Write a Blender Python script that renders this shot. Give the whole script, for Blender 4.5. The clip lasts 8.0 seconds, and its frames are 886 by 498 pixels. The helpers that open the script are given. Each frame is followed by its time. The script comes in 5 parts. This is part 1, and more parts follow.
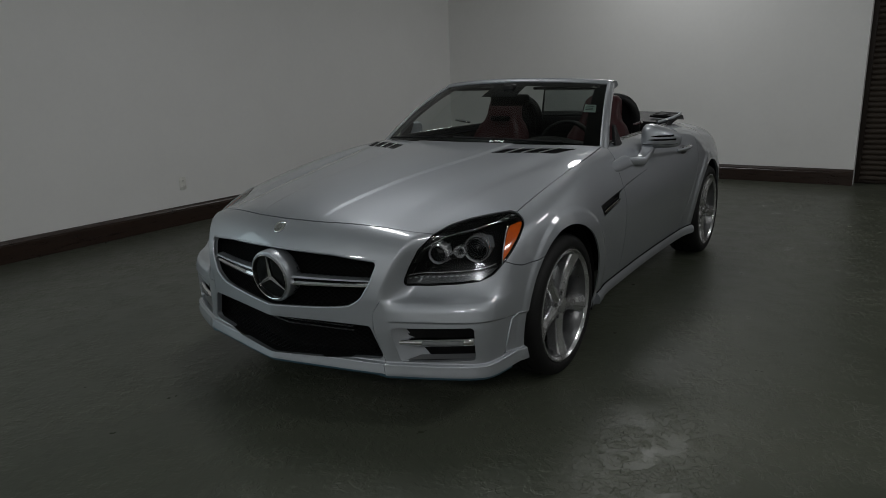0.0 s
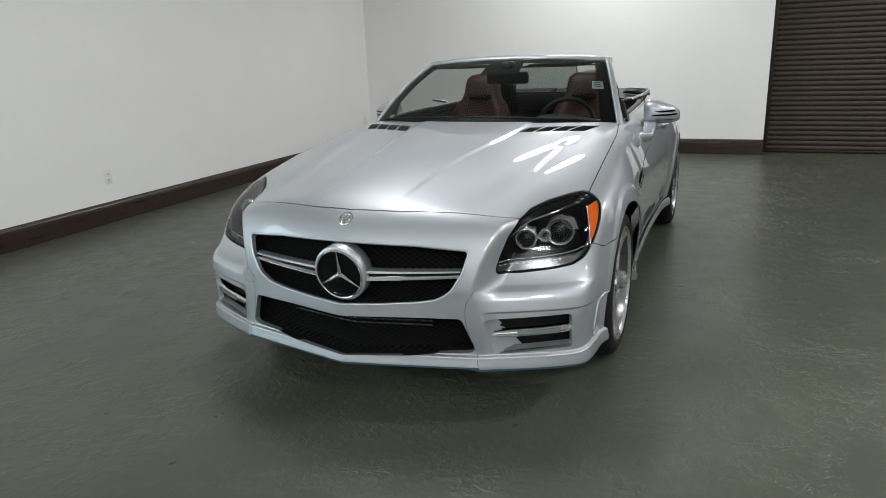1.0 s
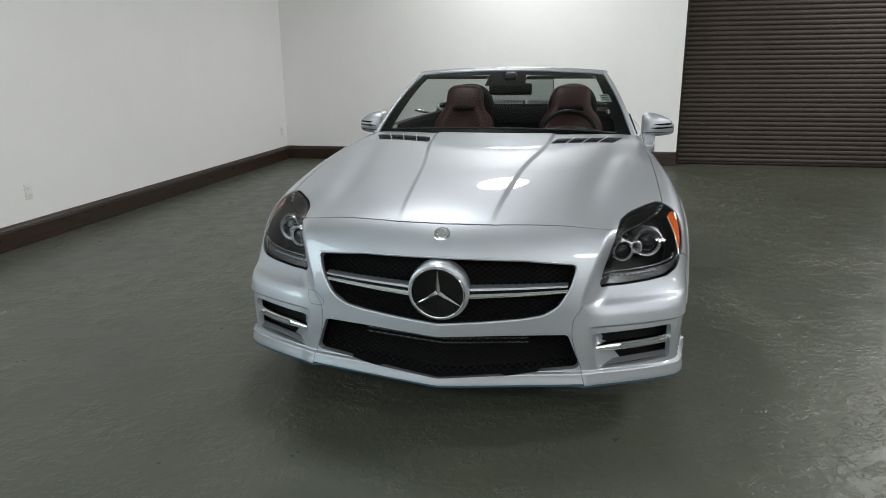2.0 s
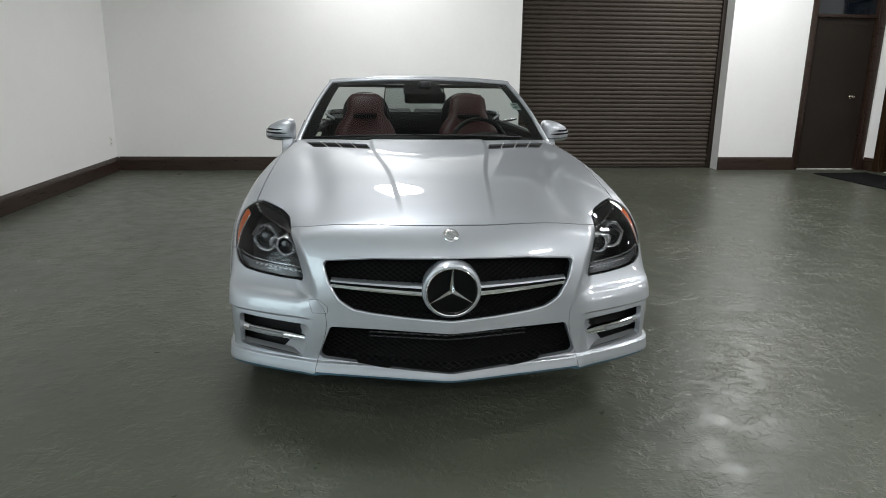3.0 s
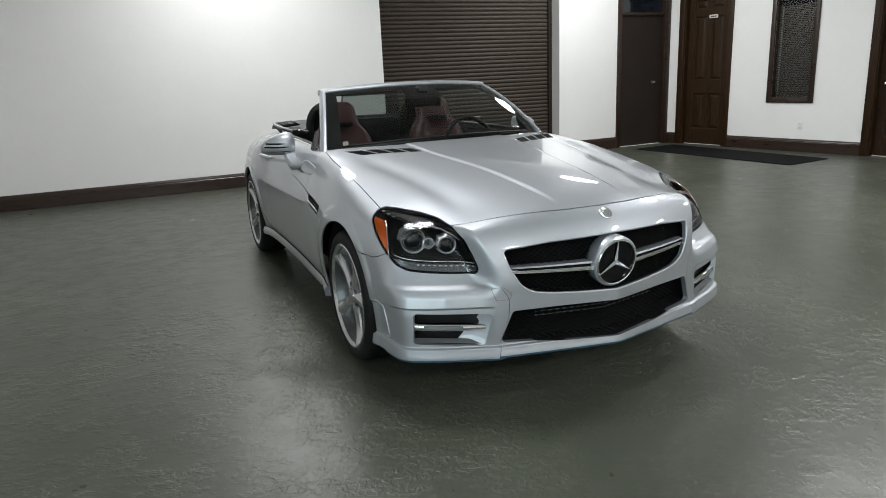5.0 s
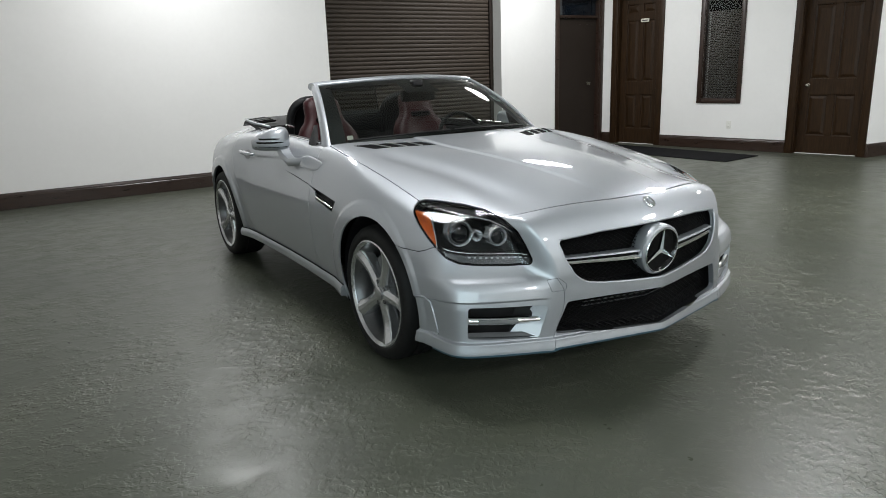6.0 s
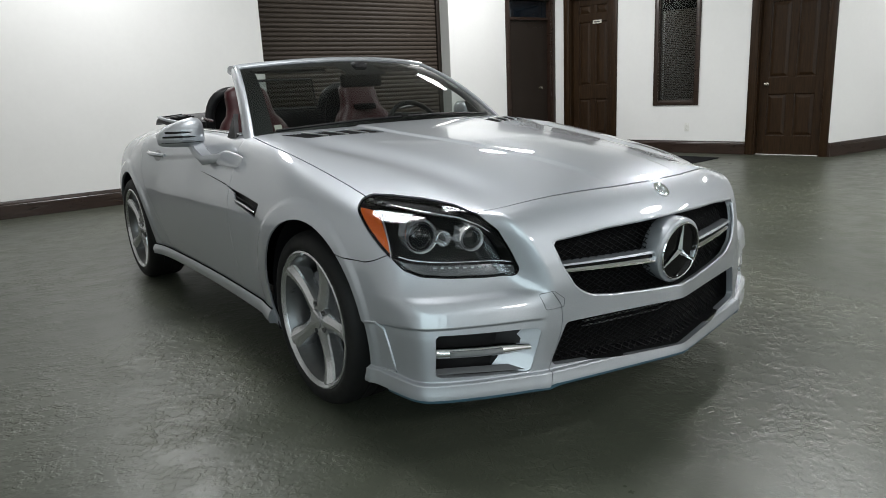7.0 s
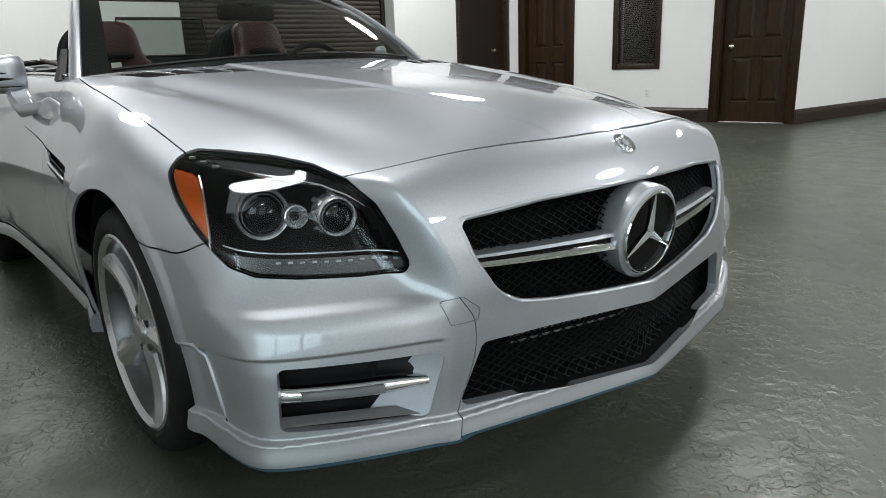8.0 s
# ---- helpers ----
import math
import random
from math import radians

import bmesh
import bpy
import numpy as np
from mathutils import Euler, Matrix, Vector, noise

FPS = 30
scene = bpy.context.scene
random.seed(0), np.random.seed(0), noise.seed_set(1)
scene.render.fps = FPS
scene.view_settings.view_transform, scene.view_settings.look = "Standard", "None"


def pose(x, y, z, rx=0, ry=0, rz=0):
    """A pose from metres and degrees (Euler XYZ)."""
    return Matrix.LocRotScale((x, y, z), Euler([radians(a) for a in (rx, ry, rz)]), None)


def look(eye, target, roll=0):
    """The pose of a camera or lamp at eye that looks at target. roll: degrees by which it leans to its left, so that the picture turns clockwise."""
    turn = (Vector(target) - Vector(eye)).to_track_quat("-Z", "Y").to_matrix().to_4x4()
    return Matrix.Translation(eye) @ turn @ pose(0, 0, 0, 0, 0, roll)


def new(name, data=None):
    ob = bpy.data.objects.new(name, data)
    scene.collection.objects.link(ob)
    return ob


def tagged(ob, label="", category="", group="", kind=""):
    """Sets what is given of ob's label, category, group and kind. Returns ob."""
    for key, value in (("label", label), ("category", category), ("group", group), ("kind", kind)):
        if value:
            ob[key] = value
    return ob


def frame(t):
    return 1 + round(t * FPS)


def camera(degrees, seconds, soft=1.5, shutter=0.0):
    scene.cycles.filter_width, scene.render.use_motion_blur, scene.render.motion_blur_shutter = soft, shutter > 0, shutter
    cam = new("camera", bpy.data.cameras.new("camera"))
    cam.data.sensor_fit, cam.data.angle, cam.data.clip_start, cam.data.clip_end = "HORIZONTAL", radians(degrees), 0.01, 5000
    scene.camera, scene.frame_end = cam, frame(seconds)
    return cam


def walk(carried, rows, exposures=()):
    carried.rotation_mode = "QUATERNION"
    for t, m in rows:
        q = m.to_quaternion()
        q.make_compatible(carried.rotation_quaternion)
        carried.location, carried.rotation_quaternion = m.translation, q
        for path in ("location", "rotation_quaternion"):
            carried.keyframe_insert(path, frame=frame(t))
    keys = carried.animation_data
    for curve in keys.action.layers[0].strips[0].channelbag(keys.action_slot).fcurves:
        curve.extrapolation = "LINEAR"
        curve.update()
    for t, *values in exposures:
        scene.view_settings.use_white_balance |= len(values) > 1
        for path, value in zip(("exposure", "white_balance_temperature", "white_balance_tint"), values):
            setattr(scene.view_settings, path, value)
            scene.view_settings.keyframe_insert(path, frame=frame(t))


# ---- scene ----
cam = camera(65.7, 8.0, soft=0.8)
PATH = [
    (0, (2.037, -2.653, 1.312), (0.943, -1.053, 0.819), -1.8),
    (0.5, (1.696, -2.8, 1.32), (0.757, -1.117, 0.787), -3.6),
    (1, (1.287, -2.904, 1.322), (0.521, -1.142, 0.765), -2.2),
    (1.5, (0.876, -2.981, 1.316), (0.302, -1.147, 0.761), -0.9),
    (1.7, (0.709, -3.003, 1.321), (0.194, -1.149, 0.775), -0.8),
    (3, (-0.24, -3.194, 1.326), (-0.068, -1.268, 0.816), 0.7),
    (3.5, (-0.621, -3.22, 1.342), (-0.197, -1.334, 0.829), 0.5),
    (4, (-1.028, -3.209, 1.337), (-0.446, -1.364, 0.83), 0.1),
    (4.5, (-1.394, -3.146, 1.336), (-0.716, -1.335, 0.826), -1.2),
    (4.7, (-1.523, -3.099, 1.334), (-0.811, -1.299, 0.832), -2.1),
    (5.8, (-2.147, -2.788, 1.313), (-1.137, -1.141, 0.798), -1.6),
    (6, (-2.179, -2.709, 1.294), (-1.156, -1.066, 0.791), -2.0),
    (6.5, (-2.071, -2.417, 1.204), (-1.0, -0.787, 0.761), -3.3),
    (7, (-1.852, -2.148, 1.098), (-0.701, -0.579, 0.638), -2.7),
    (7.5, (-1.588, -1.924, 0.995), (-0.36, -0.432, 0.479), -1.8),
    (8, (-1.279, -1.725, 0.947), (-0.053, -0.239, 0.406), -2.2),
]
# the picture fades in from dark over the first third of a second
FADE = [(0.0, -1.66), (0.1, -1.2), (0.2, -.6), (0.3, -.15), (0.4, 0.0), (8.0, 0.0)]
EXPOSURE = 0.13
walk(cam, [(t, look(eye, target, roll)) for t, eye, target, roll in PATH], [(t, EXPOSURE + e) for t, e in FADE])

# ---- light: ceiling lamps of a closed hall, with added fill lamps ----
world = bpy.data.worlds.new("world")
scene.world = world
world.use_nodes = True
world.node_tree.nodes["Background"].inputs[0].default_value = (.02, .02, .021, 1)
CEILING = 3.6
DAYLIGHT = 3.4
# place, power: three ceiling lamps known by their reflections, then unseen added fill
LAMPS = [(-.3, 4.75, 62), (4.4, 4.6, 78), (-.7, .6, 58), (4.0, .3, 112), (8.7, .2, 55), (3.6, -3.8, 92), (8.4, -3.8, 78), (-.8, -6.6, 170), (4.0, -6.6, 160)]


# ---- materials ----
def material(name, colour, rough=.5, metal=0.0, **more):
    m = bpy.data.materials.new(name)
    m.use_nodes = True
    p = m.node_tree.nodes["Principled BSDF"]
    p.inputs["Base Color"].default_value = (*colour, 1)
    p.inputs["Roughness"].default_value = rough
    p.inputs["Metallic"].default_value = metal
    for key, value in more.items():
        p.inputs[key.replace("_", " ")].default_value = value
    return m


def node(m, kind, **inputs):
    n = m.node_tree.nodes.new(kind)
    for key, value in inputs.items():
        n.inputs[key.replace("_", " ")].default_value = value
    return n


def link(m, a, out, b, into):
    m.node_tree.links.new(a.outputs[out], b.inputs[into])


def noise_tex(m, scale, detail=4.0, rough=.55, stretch=(1, 1, 1)):
    co = m.node_tree.nodes.new("ShaderNodeTexCoord")
    mp = node(m, "ShaderNodeMapping", Scale=stretch)
    n = node(m, "ShaderNodeTexNoise", Scale=scale, Detail=detail, Roughness=rough)
    link(m, co, "Object", mp, "Vector")
    link(m, mp, "Vector", n, "Vector")
    return n


def ramp(m, source, stops, out="Fac"):
    r = m.node_tree.nodes.new("ShaderNodeValToRGB")
    link(m, source, out, r, "Fac")
    while len(r.color_ramp.elements) < len(stops):
        r.color_ramp.elements.new(.5)
    for e, (at, c) in zip(r.color_ramp.elements, stops):
        e.position = at
        e.color = (*c, 1) if len(c) == 3 else (c[0], c[0], c[0], 1)
    return r


def grained(m, scale, colours, rough=None, bump=0.0, detail=5.0, stretch=(1, 1, 1), distance=.002):
    """Lays noise of two scales into a material's colour, roughness and relief."""
    p = m.node_tree.nodes["Principled BSDF"]
    big, fine = noise_tex(m, scale, detail, .6, stretch), noise_tex(m, scale * 9, 3, .6, stretch)
    mix = node(m, "ShaderNodeMath", Value=.7)
    mix.operation = "MULTIPLY_ADD"
    link(m, fine, "Fac", mix, 0)
    mix.inputs[1].default_value = .35
    scaled = node(m, "ShaderNodeMath")
    scaled.operation = "MULTIPLY"
    scaled.inputs[1].default_value = .65
    link(m, big, "Fac", scaled, 0)
    link(m, scaled, 0, mix, 2)
    c = ramp(m, mix, [(.3, colours[0]), (.7, colours[1])], "Value")
    link(m, c, "Color", p, "Base Color")
    if rough:
        r = ramp(m, mix, [(.3, (rough[0],)), (.7, (rough[1],))], "Value")
        link(m, r, "Color", p, "Roughness")
    if bump:
        b = node(m, "ShaderNodeBump", Strength=bump, Distance=distance)
        link(m, mix, "Value", b, "Height")
        link(m, b, "Normal", p, "Normal")
    return m


def clear(name, tint, ior=1.45, rough=0.0):
    """A thin clear pane: it lets light straight through and mirrors by Fresnel."""
    m = bpy.data.materials.new(name)
    m.use_nodes = True
    nodes = m.node_tree.nodes
    nodes.clear()
    out, mix = nodes.new("ShaderNodeOutputMaterial"), nodes.new("ShaderNodeMixShader")
    fres = node(m, "ShaderNodeFresnel", IOR=ior)
    passing, gloss = nodes.new("ShaderNodeBsdfTransparent"), nodes.new("ShaderNodeBsdfGlossy")
    passing.inputs["Color"].default_value = (*tint, 1)
    gloss.inputs["Roughness"].default_value = rough
    link(m, fres, 0, mix, 0)
    link(m, passing, 0, mix, 1)
    link(m, gloss, 0, mix, 2)
    link(m, mix, 0, out, 0)
    return m


PAINT = material("silver_paint", (.46, .475, .49), .50, .80, Coat_Weight=1.0, Coat_Roughness=.01, Coat_IOR=1.68)
flake = noise_tex(PAINT, 900, 2)
flake_bump = node(PAINT, "ShaderNodeBump", Strength=.03, Distance=.0003)
link(PAINT, flake, "Fac", flake_bump, "Height")
link(PAINT, flake_bump, "Normal", PAINT.node_tree.nodes["Principled BSDF"], "Normal")
flake_tone = ramp(PAINT, noise_tex(PAINT, 420, 3), [(.3, (.385, .408, .436)), (.7, (.455, .480, .510))])
link(PAINT, flake_tone, "Color", PAINT.node_tree.nodes["Principled BSDF"], "Base Color")
CHROME = material("chrome", (.82, .82, .83), .06, 1.0)
SATIN = material("satin_metal", (.58, .59, .60), .28, .95)
BLACK_GLOSS = material("black_gloss", (.003, .003, .0035), .05, 0, Specular_IOR_Level=.2)
BLACK = grained(material("black_plastic", (.008, .008, .009), .5, 0, Specular_IOR_Level=.3), 60, ((.003, .003, .0035), (.007, .007, .0075)), (.42, .6), .03)
# black of the joints; also stands for the shade behind openings
GAP = material("gap_shade_black", (.003, .003, .003), .8, 0, Specular_IOR_Level=.1)
MESH = material("grille_mesh", (.006, .006, .0065), .5, 0, Specular_IOR_Level=.08)
BRIGHT = material("lamp_reflector", (.90, .91, .92), .18, .8)
STRIP = material("light_strip", (.26, .27, .28), .12, .5)
BLUE = material("lip_film", (.035, .08, .11), .3)
RIM = grained(material("wheel_silver", (.55, .56, .57), .25, .85), 40, ((.50, .505, .51), (.54, .545, .55)), (.21, .24))
# barrel in much darker silver: the shade behind the spokes as colour
SHADED_BARREL = grained(material("wheel_silver_shaded", (.40, .41, .42), .3, .8), 20, ((.11, .112, .114), (.15, .152, .154)), (.26, .36))
RUBBER = grained(material("tyre_rubber", (.009, .009, .009), .65, 0, Specular_IOR_Level=.3), 30, ((.004, .004, .004), (.008, .008, .0078)), (.55, .75), .2)
DISC = grained(material("brake_disc", (.2, .2, .2), .4, .9), 8, ((.06, .06, .06), (.11, .11, .11)), (.3, .5), .1, stretch=(1, 1, 1))
LEATHER = grained(material("red_leather", (.11, .018, .022), .5, 0, Specular_IOR_Level=.3), 45, ((.024, .0036, .0045), (.040, .006, .0075)), (.42, .56), .015)
CABIN = grained(material("cabin_black", (.009, .009, .01), .5, 0, Specular_IOR_Level=.3), 50, ((.004, .004, .0045), (.009, .009, .0095)), (.4, .6), .012)
CLEAR = clear("lamp_lens", (.93, .94, .95), 1.42)
GLASS = clear("windscreen_glass", (.52, .56, .54), 1.30)
SMOKED = clear("smoked_panel", (.50, .53, .52), 1.45)
AMBER = material("amber_plastic", (.80, .145, .012), .18, 0, Coat_Weight=1.0, Emission_Strength=0.0)
LAMP_BLACK = material("lamp_housing", (.004, .004, .0045), .28, 0, Specular_IOR_Level=.25)
LAMP_GREY = material("recess_grey", (.16, .165, .17), .35, .4)
TRAY = material("lamp_tray", (.17, .175, .18), .22, .6)
LED = material("led_lens", (.75, .77, .78), .12, .3)
PROJ = material("projector_glass", (.006, .007, .008), .02, 0, Specular_IOR_Level=.55)
MIRROR = material("mirror_glass", (.85, .86, .87), .01, 1.0)

WALL = grained(material("white_wall_paint", (.78, .78, .765), .55), 2.2, ((.765, .765, .75), (.80, .80, .785)), (.5, .62), .08, stretch=(1, 1, 1))
CEIL = grained(material("ceiling_paint", (.75, .75, .74), .7), 2, ((.73, .73, .72), (.78, .78, .77)))


def floor_material():
    """Grey-green painted concrete: a satin coat over a crumbled, trowelled ground, with plates, crescents and pits."""
    m = material("painted_concrete", (.10, .105, .09), .35, 0, Specular_IOR_Level=.38)
    p = m.node_tree.nodes["Principled BSDF"]
    big, mid, fine = noise_tex(m, .9, 5, .6), noise_tex(m, 6, 5, .6), noise_tex(m, 48, 4, .6)
    plates, chips, lumps = noise_tex(m, 11, 3, .55), noise_tex(m, 20, 2.5, .55), noise_tex(m, 42, 2, .5)
    plates.inputs["Distortion"].default_value = .15
    chips.inputs["Distortion"].default_value = .2

    def math_(kind, a, b, out_a="Fac", out_b="Fac"):
        n = node(m, "ShaderNodeMath")
        n.operation = kind
        for k, (s, o) in enumerate(((a, out_a), (b, out_b))):
            if isinstance(s, float):
                n.inputs[k].default_value = s
            else:
                link(m, s, o, n, k)
        return n

    # raised plates with steep ragged edges, finer chips, and shallow lumps
    step = ramp(m, plates, [(.44, (0,)), (.475, (.9,)), (.53, (.75,)), (.56, (1.4,))])
    chip = ramp(m, chips, [(.50, (0,)), (.54, (1,))])
    zone = ramp(m, mid, [(.40, (.08,)), (.58, (1,))])
    broad = ramp(m, big, [(.38, (.16,)), (.50, (.45,)), (.62, (1,))])
    relief = math_("ADD", math_("MULTIPLY", step, .55, "Color"), math_("MULTIPLY", chip, .55, "Color"), "Value", "Value")
    relief = math_("MULTIPLY", relief, zone, "Value", "Color")
    relief = math_("ADD", relief, math_("MULTIPLY", lumps, .14), "Value", "Value")
    relief = math_("ADD", relief, math_("MULTIPLY", mid, .06), "Value", "Value")
    base = ramp(m, big, [(.28, (.047, .053, .039)), (.52, (.063, .069, .051)), (.75, (.080, .085, .062))])
    light = node(m, "ShaderNodeMix")
    light.data_type = "RGBA"
    light.inputs["B"].default_value = (.105, .106, .083, 1)
    worn = math_("MULTIPLY", math_("MULTIPLY", chip, zone, "Color", "Color"), .16, "Value")
    link(m, worn, 0, light, "Factor")
    link(m, base, "Color", light, "A")
    dirt = node(m, "ShaderNodeMix")
    dirt.data_type, dirt.blend_type = "RGBA", "MULTIPLY"
    dirt.inputs["Factor"].default_value = .5
    tone = ramp(m, fine, [(.3, (.82,)), (.68, (1.10,))])
    link(m, light, "Result", dirt, "A")
    link(m, tone, "Color", dirt, "B")
    link(m, dirt, "Result", p, "Base Color")
    r = ramp(m, mid, [(.3, (.27,)), (.7, (.41,))])
    link(m, r, "Color", p, "Roughness")
    b = node(m, "ShaderNodeBump", Distance=.0042)
    link(m, broad, "Color", b, "Strength")
    link(m, relief, 0, b, "Height")
    link(m, b, "Normal", p, "Normal")
    return m


FLOOR = floor_material()
BROWN = grained(material("dark_stained_trim", (.035, .018, .012), .3), 6, ((.015, .0085, .006), (.036, .019, .012)), (.24, .38), .1, stretch=(1, 1, 8))
WOOD = grained(material("stained_wood", (.06, .03, .015), .4, 0, Specular_IOR_Level=.2), 7, ((.006, .0034, .0017), (.044, .0225, .0088)), (.36, .5), .15, detail=8, stretch=(9, 9, .6))
STEEL_BROWN = grained(material("brown_steel", (.045, .033, .026), .45, 0, Specular_IOR_Level=.25), 3, ((.017, .0125, .0095), (.024, .0175, .0135)), (.38, .5))
SLAT = grained(material("roller_slat", (.05, .039, .032), .5, 0, Specular_IOR_Level=.3), 2, ((.036, .027, .020), (.050, .038, .029)), (.48, .6), stretch=(.4, 1, 4))
DARK_GLASS = material("dark_pane", (.006, .009, .013), .05, 0, Coat_Weight=.5)
BLIND = grained(material("blind_slat", (.16, .135, .11), .5), 20, ((.085, .068, .052), (.115, .094, .074)))
MAT = grained(material("rubber_mat", (.012, .012, .013), .85, 0, Specular_IOR_Level=.08), 120, ((.004, .004, .0045), (.010, .010, .011)), (.8, .95), .6)
PLATE = material("white_plastic", (.72, .72, .68), .35)
SIGN = material("sign_face", (.62, .60, .52), .4)
INK = material("sign_ink", (.05, .05, .05), .6)
BRASS = material("door_knob_metal", (.6, .56, .48), .2, 1.0)
LAMP_CASE = material("lamp_case", (.6, .6, .6), .4)


# ---- mesh tools ----
def mesh_object(name, verts, faces, mat, parent=None, label="", smooth=35.0, normals=None):
    """One mesh object. smooth: the angle in degrees up to which edges look round (0: flat); normals: one for each face corner."""
    me = bpy.data.meshes.new(name)
    me.from_pydata([tuple(map(float, v)) for v in verts], [], [tuple(map(int, f)) for f in faces])
    me.materials.append(mat)
    if smooth or normals is not None:
        me.polygons.foreach_set("use_smooth", [True] * len(me.polygons))
    if normals is not None:
        me.normals_split_custom_set(normals)
    elif smooth:
        me.set_sharp_from_angle(angle=radians(smooth))
    ob = new(name, me)
    ob.parent = parent
    if label:
        tagged(ob, label)
    return ob


def part(name, bm, mat, parent, label="", smooth=35.0):
    """Links a bmesh as one mesh object under a thing or a part."""
    me = bpy.data.meshes.new(name)
    bm.to_mesh(me)
    bm.free()
    me.materials.append(mat)
    if smooth:
        me.polygons.foreach_set("use_smooth", [True] * len(me.polygons))
        me.set_sharp_from_angle(angle=radians(smooth))
    ob = new(name, me)
    ob.parent = parent
    if label:
        tagged(ob, label)
    return ob


def box(bm, lo, hi, bevel=.004, seg=2, turn=None):
    """Adds a box with rounded edges to a bmesh."""
    size, mid = [b - a for a, b in zip(lo, hi)], [(a + b) / 2 for a, b in zip(lo, hi)]
    got = bmesh.ops.create_cube(bm, size=1, matrix=Matrix.LocRotScale(None, None, size))
    if bevel:
        edges = list({e for v in got["verts"] for e in v.link_edges})
        got = bmesh.ops.bevel(bm, geom=edges, offset=min(bevel, min(size) * .45), segments=seg, affect="EDGES", profile=.5)
    m = Matrix.Translation(mid) if turn is None else Matrix.Translation(mid) @ turn
    bmesh.ops.transform(bm, matrix=m, verts=got["verts"])
    return bm


def boxed(lo, hi, bevel=.004, seg=2, turn=None):
    return box(bmesh.new(), lo, hi, bevel, seg, turn)


def loft(rings, cap=True, closed=True):
    """Vertices and faces of a skin over rings of equally many points."""
    n = len(rings[0])
    verts = [Vector(p) for ring in rings for p in ring]
    faces = []
    for i in range(len(rings) - 1):
        for j in range(n if closed else n - 1):
            a, b = i * n + j, i * n + (j + 1) % n
            faces.append((a, b, b + n, a + n))
    if cap and closed:
        faces += [tuple(range(n - 1, -1, -1)), tuple(range((len(rings) - 1) * n, len(rings) * n))]
    return verts, faces


def tube(path, radius, n=8, squash=1.0, up=(0, 0, 1)):
    """A round or flattened tube along a path; radius may vary point by point."""
    path = [Vector(p) for p in path]
    rings = []
    for i, p in enumerate(path):
        along = (path[min(i + 1, len(path) - 1)] - path[max(i - 1, 0)]).normalized()
        side = along.cross(Vector(up))
        side = side.normalized() if side.length > 1e-4 else Vector((1, 0, 0))
        over = side.cross(along).normalized()
        r = radius[i] if hasattr(radius, "__len__") else radius
        rings.append([p + side * (r * math.cos(2 * math.pi * k / n)) + over * (r * squash * math.sin(2 * math.pi * k / n)) for k in range(n)])
    return loft(rings)


def lathe(profile, n, m):
    """Turns a profile of (radius, height) about the z axis of the pose m."""
    rings = [[m @ Vector((r * math.cos(2 * math.pi * k / n), r * math.sin(2 * math.pi * k / n), h)) for k in range(n)] for r, h in profile]
    return loft(rings, cap=False)


def empty(name, label, category, at=(0, 0, 0), group=""):
    ob = new(name)
    ob.location = at
    return tagged(ob, label, category, group)


# ---- the hall ----
def wall(name, p0, p1, height, thick, openings, label):
    """A wall from p0 to p1, its face on the line and its thickness to the left of it, with openings (u0, u1, z0, z1)."""
    p0, p1 = Vector((*p0, 0)), Vector((*p1, 0))
    length, u = (p1 - p0).length, (p1 - p0).normalized()
    back = Vector((-u.y, u.x, 0)) * thick
    us = sorted({0, length, *(v for o in openings for v in o[:2])})
    zs = sorted({0, height, *(v for o in openings for v in o[2:])})
    solid = lambda i, j: 0 <= i < len(us) - 1 and 0 <= j < len(zs) - 1 and not any(a < (us[i] + us[i + 1]) / 2 < b and c < (zs[j] + zs[j + 1]) / 2 < d for a, b, c, d in openings)
    bm = bmesh.new()
    made = {}

    def at(i, j, k):
        if (i, j, k) not in made:
            made[i, j, k] = bm.verts.new(p0 + u * us[i] + back * k + Vector((0, 0, zs[j])))
        return made[i, j, k]

    for i in range(len(us) - 1):
        for j in range(len(zs) - 1):
            if not solid(i, j):
                continue
            for k in (0, 1):
                bm.faces.new([at(i, j, k), at(i + 1, j, k), at(i + 1, j + 1, k), at(i, j + 1, k)])
            for (di, dj), (a, b) in {(-1, 0): ((i, j), (i, j + 1)), (1, 0): ((i + 1, j), (i + 1, j + 1)), (0, -1): ((i, j), (i + 1, j)), (0, 1): ((i, j + 1), (i + 1, j + 1))}.items():
                if not solid(i + di, j + dj):
                    bm.faces.new([at(*a, 0), at(*b, 0), at(*b, 1), at(*a, 1)])
    bmesh.ops.recalc_face_normals(bm, faces=bm.faces)
    ob = part(name, bm, WALL, None, smooth=0)
    return tagged(ob, label, "wall", kind="structure")


def run(name, p0, p1, profile, mat, label="", parent=None, kind="structure", category="baseboard"):
    """A moulding along the foot of a wall; profile: (out from the wall, z)."""
    p0, p1 = Vector((*p0, 0)), Vector((*p1, 0))
    u = (p1 - p0).normalized()
    out = Vector((u.y, -u.x, 0))
    v, f = loft([[p + out * o + Vector((0, 0, z)) for o, z in profile] for p in (p0, p1)])
    ob = mesh_object(name, v, f, mat, parent, smooth=20)
    return tagged(ob, label, category, kind=kind) if label else ob


BASE = [(0, .002), (.024, .002), (.024, .135), (.020, .140), (.020, .150), (.013, .162), (.010, .175), (0, .177)]
WEST, NORTH = -3.637, 5.97
WEST_CORNER, WEST_BEND = (WEST, NORTH), (WEST, -1.0)
EAST0, EAST1 = Vector((6.55, NORTH, 0)), Vector((7.3185, 1.968, 0))
EU = (EAST1 - EAST0).normalized()
EAST_TURN = math.degrees(math.atan2(EU.y, EU.x))


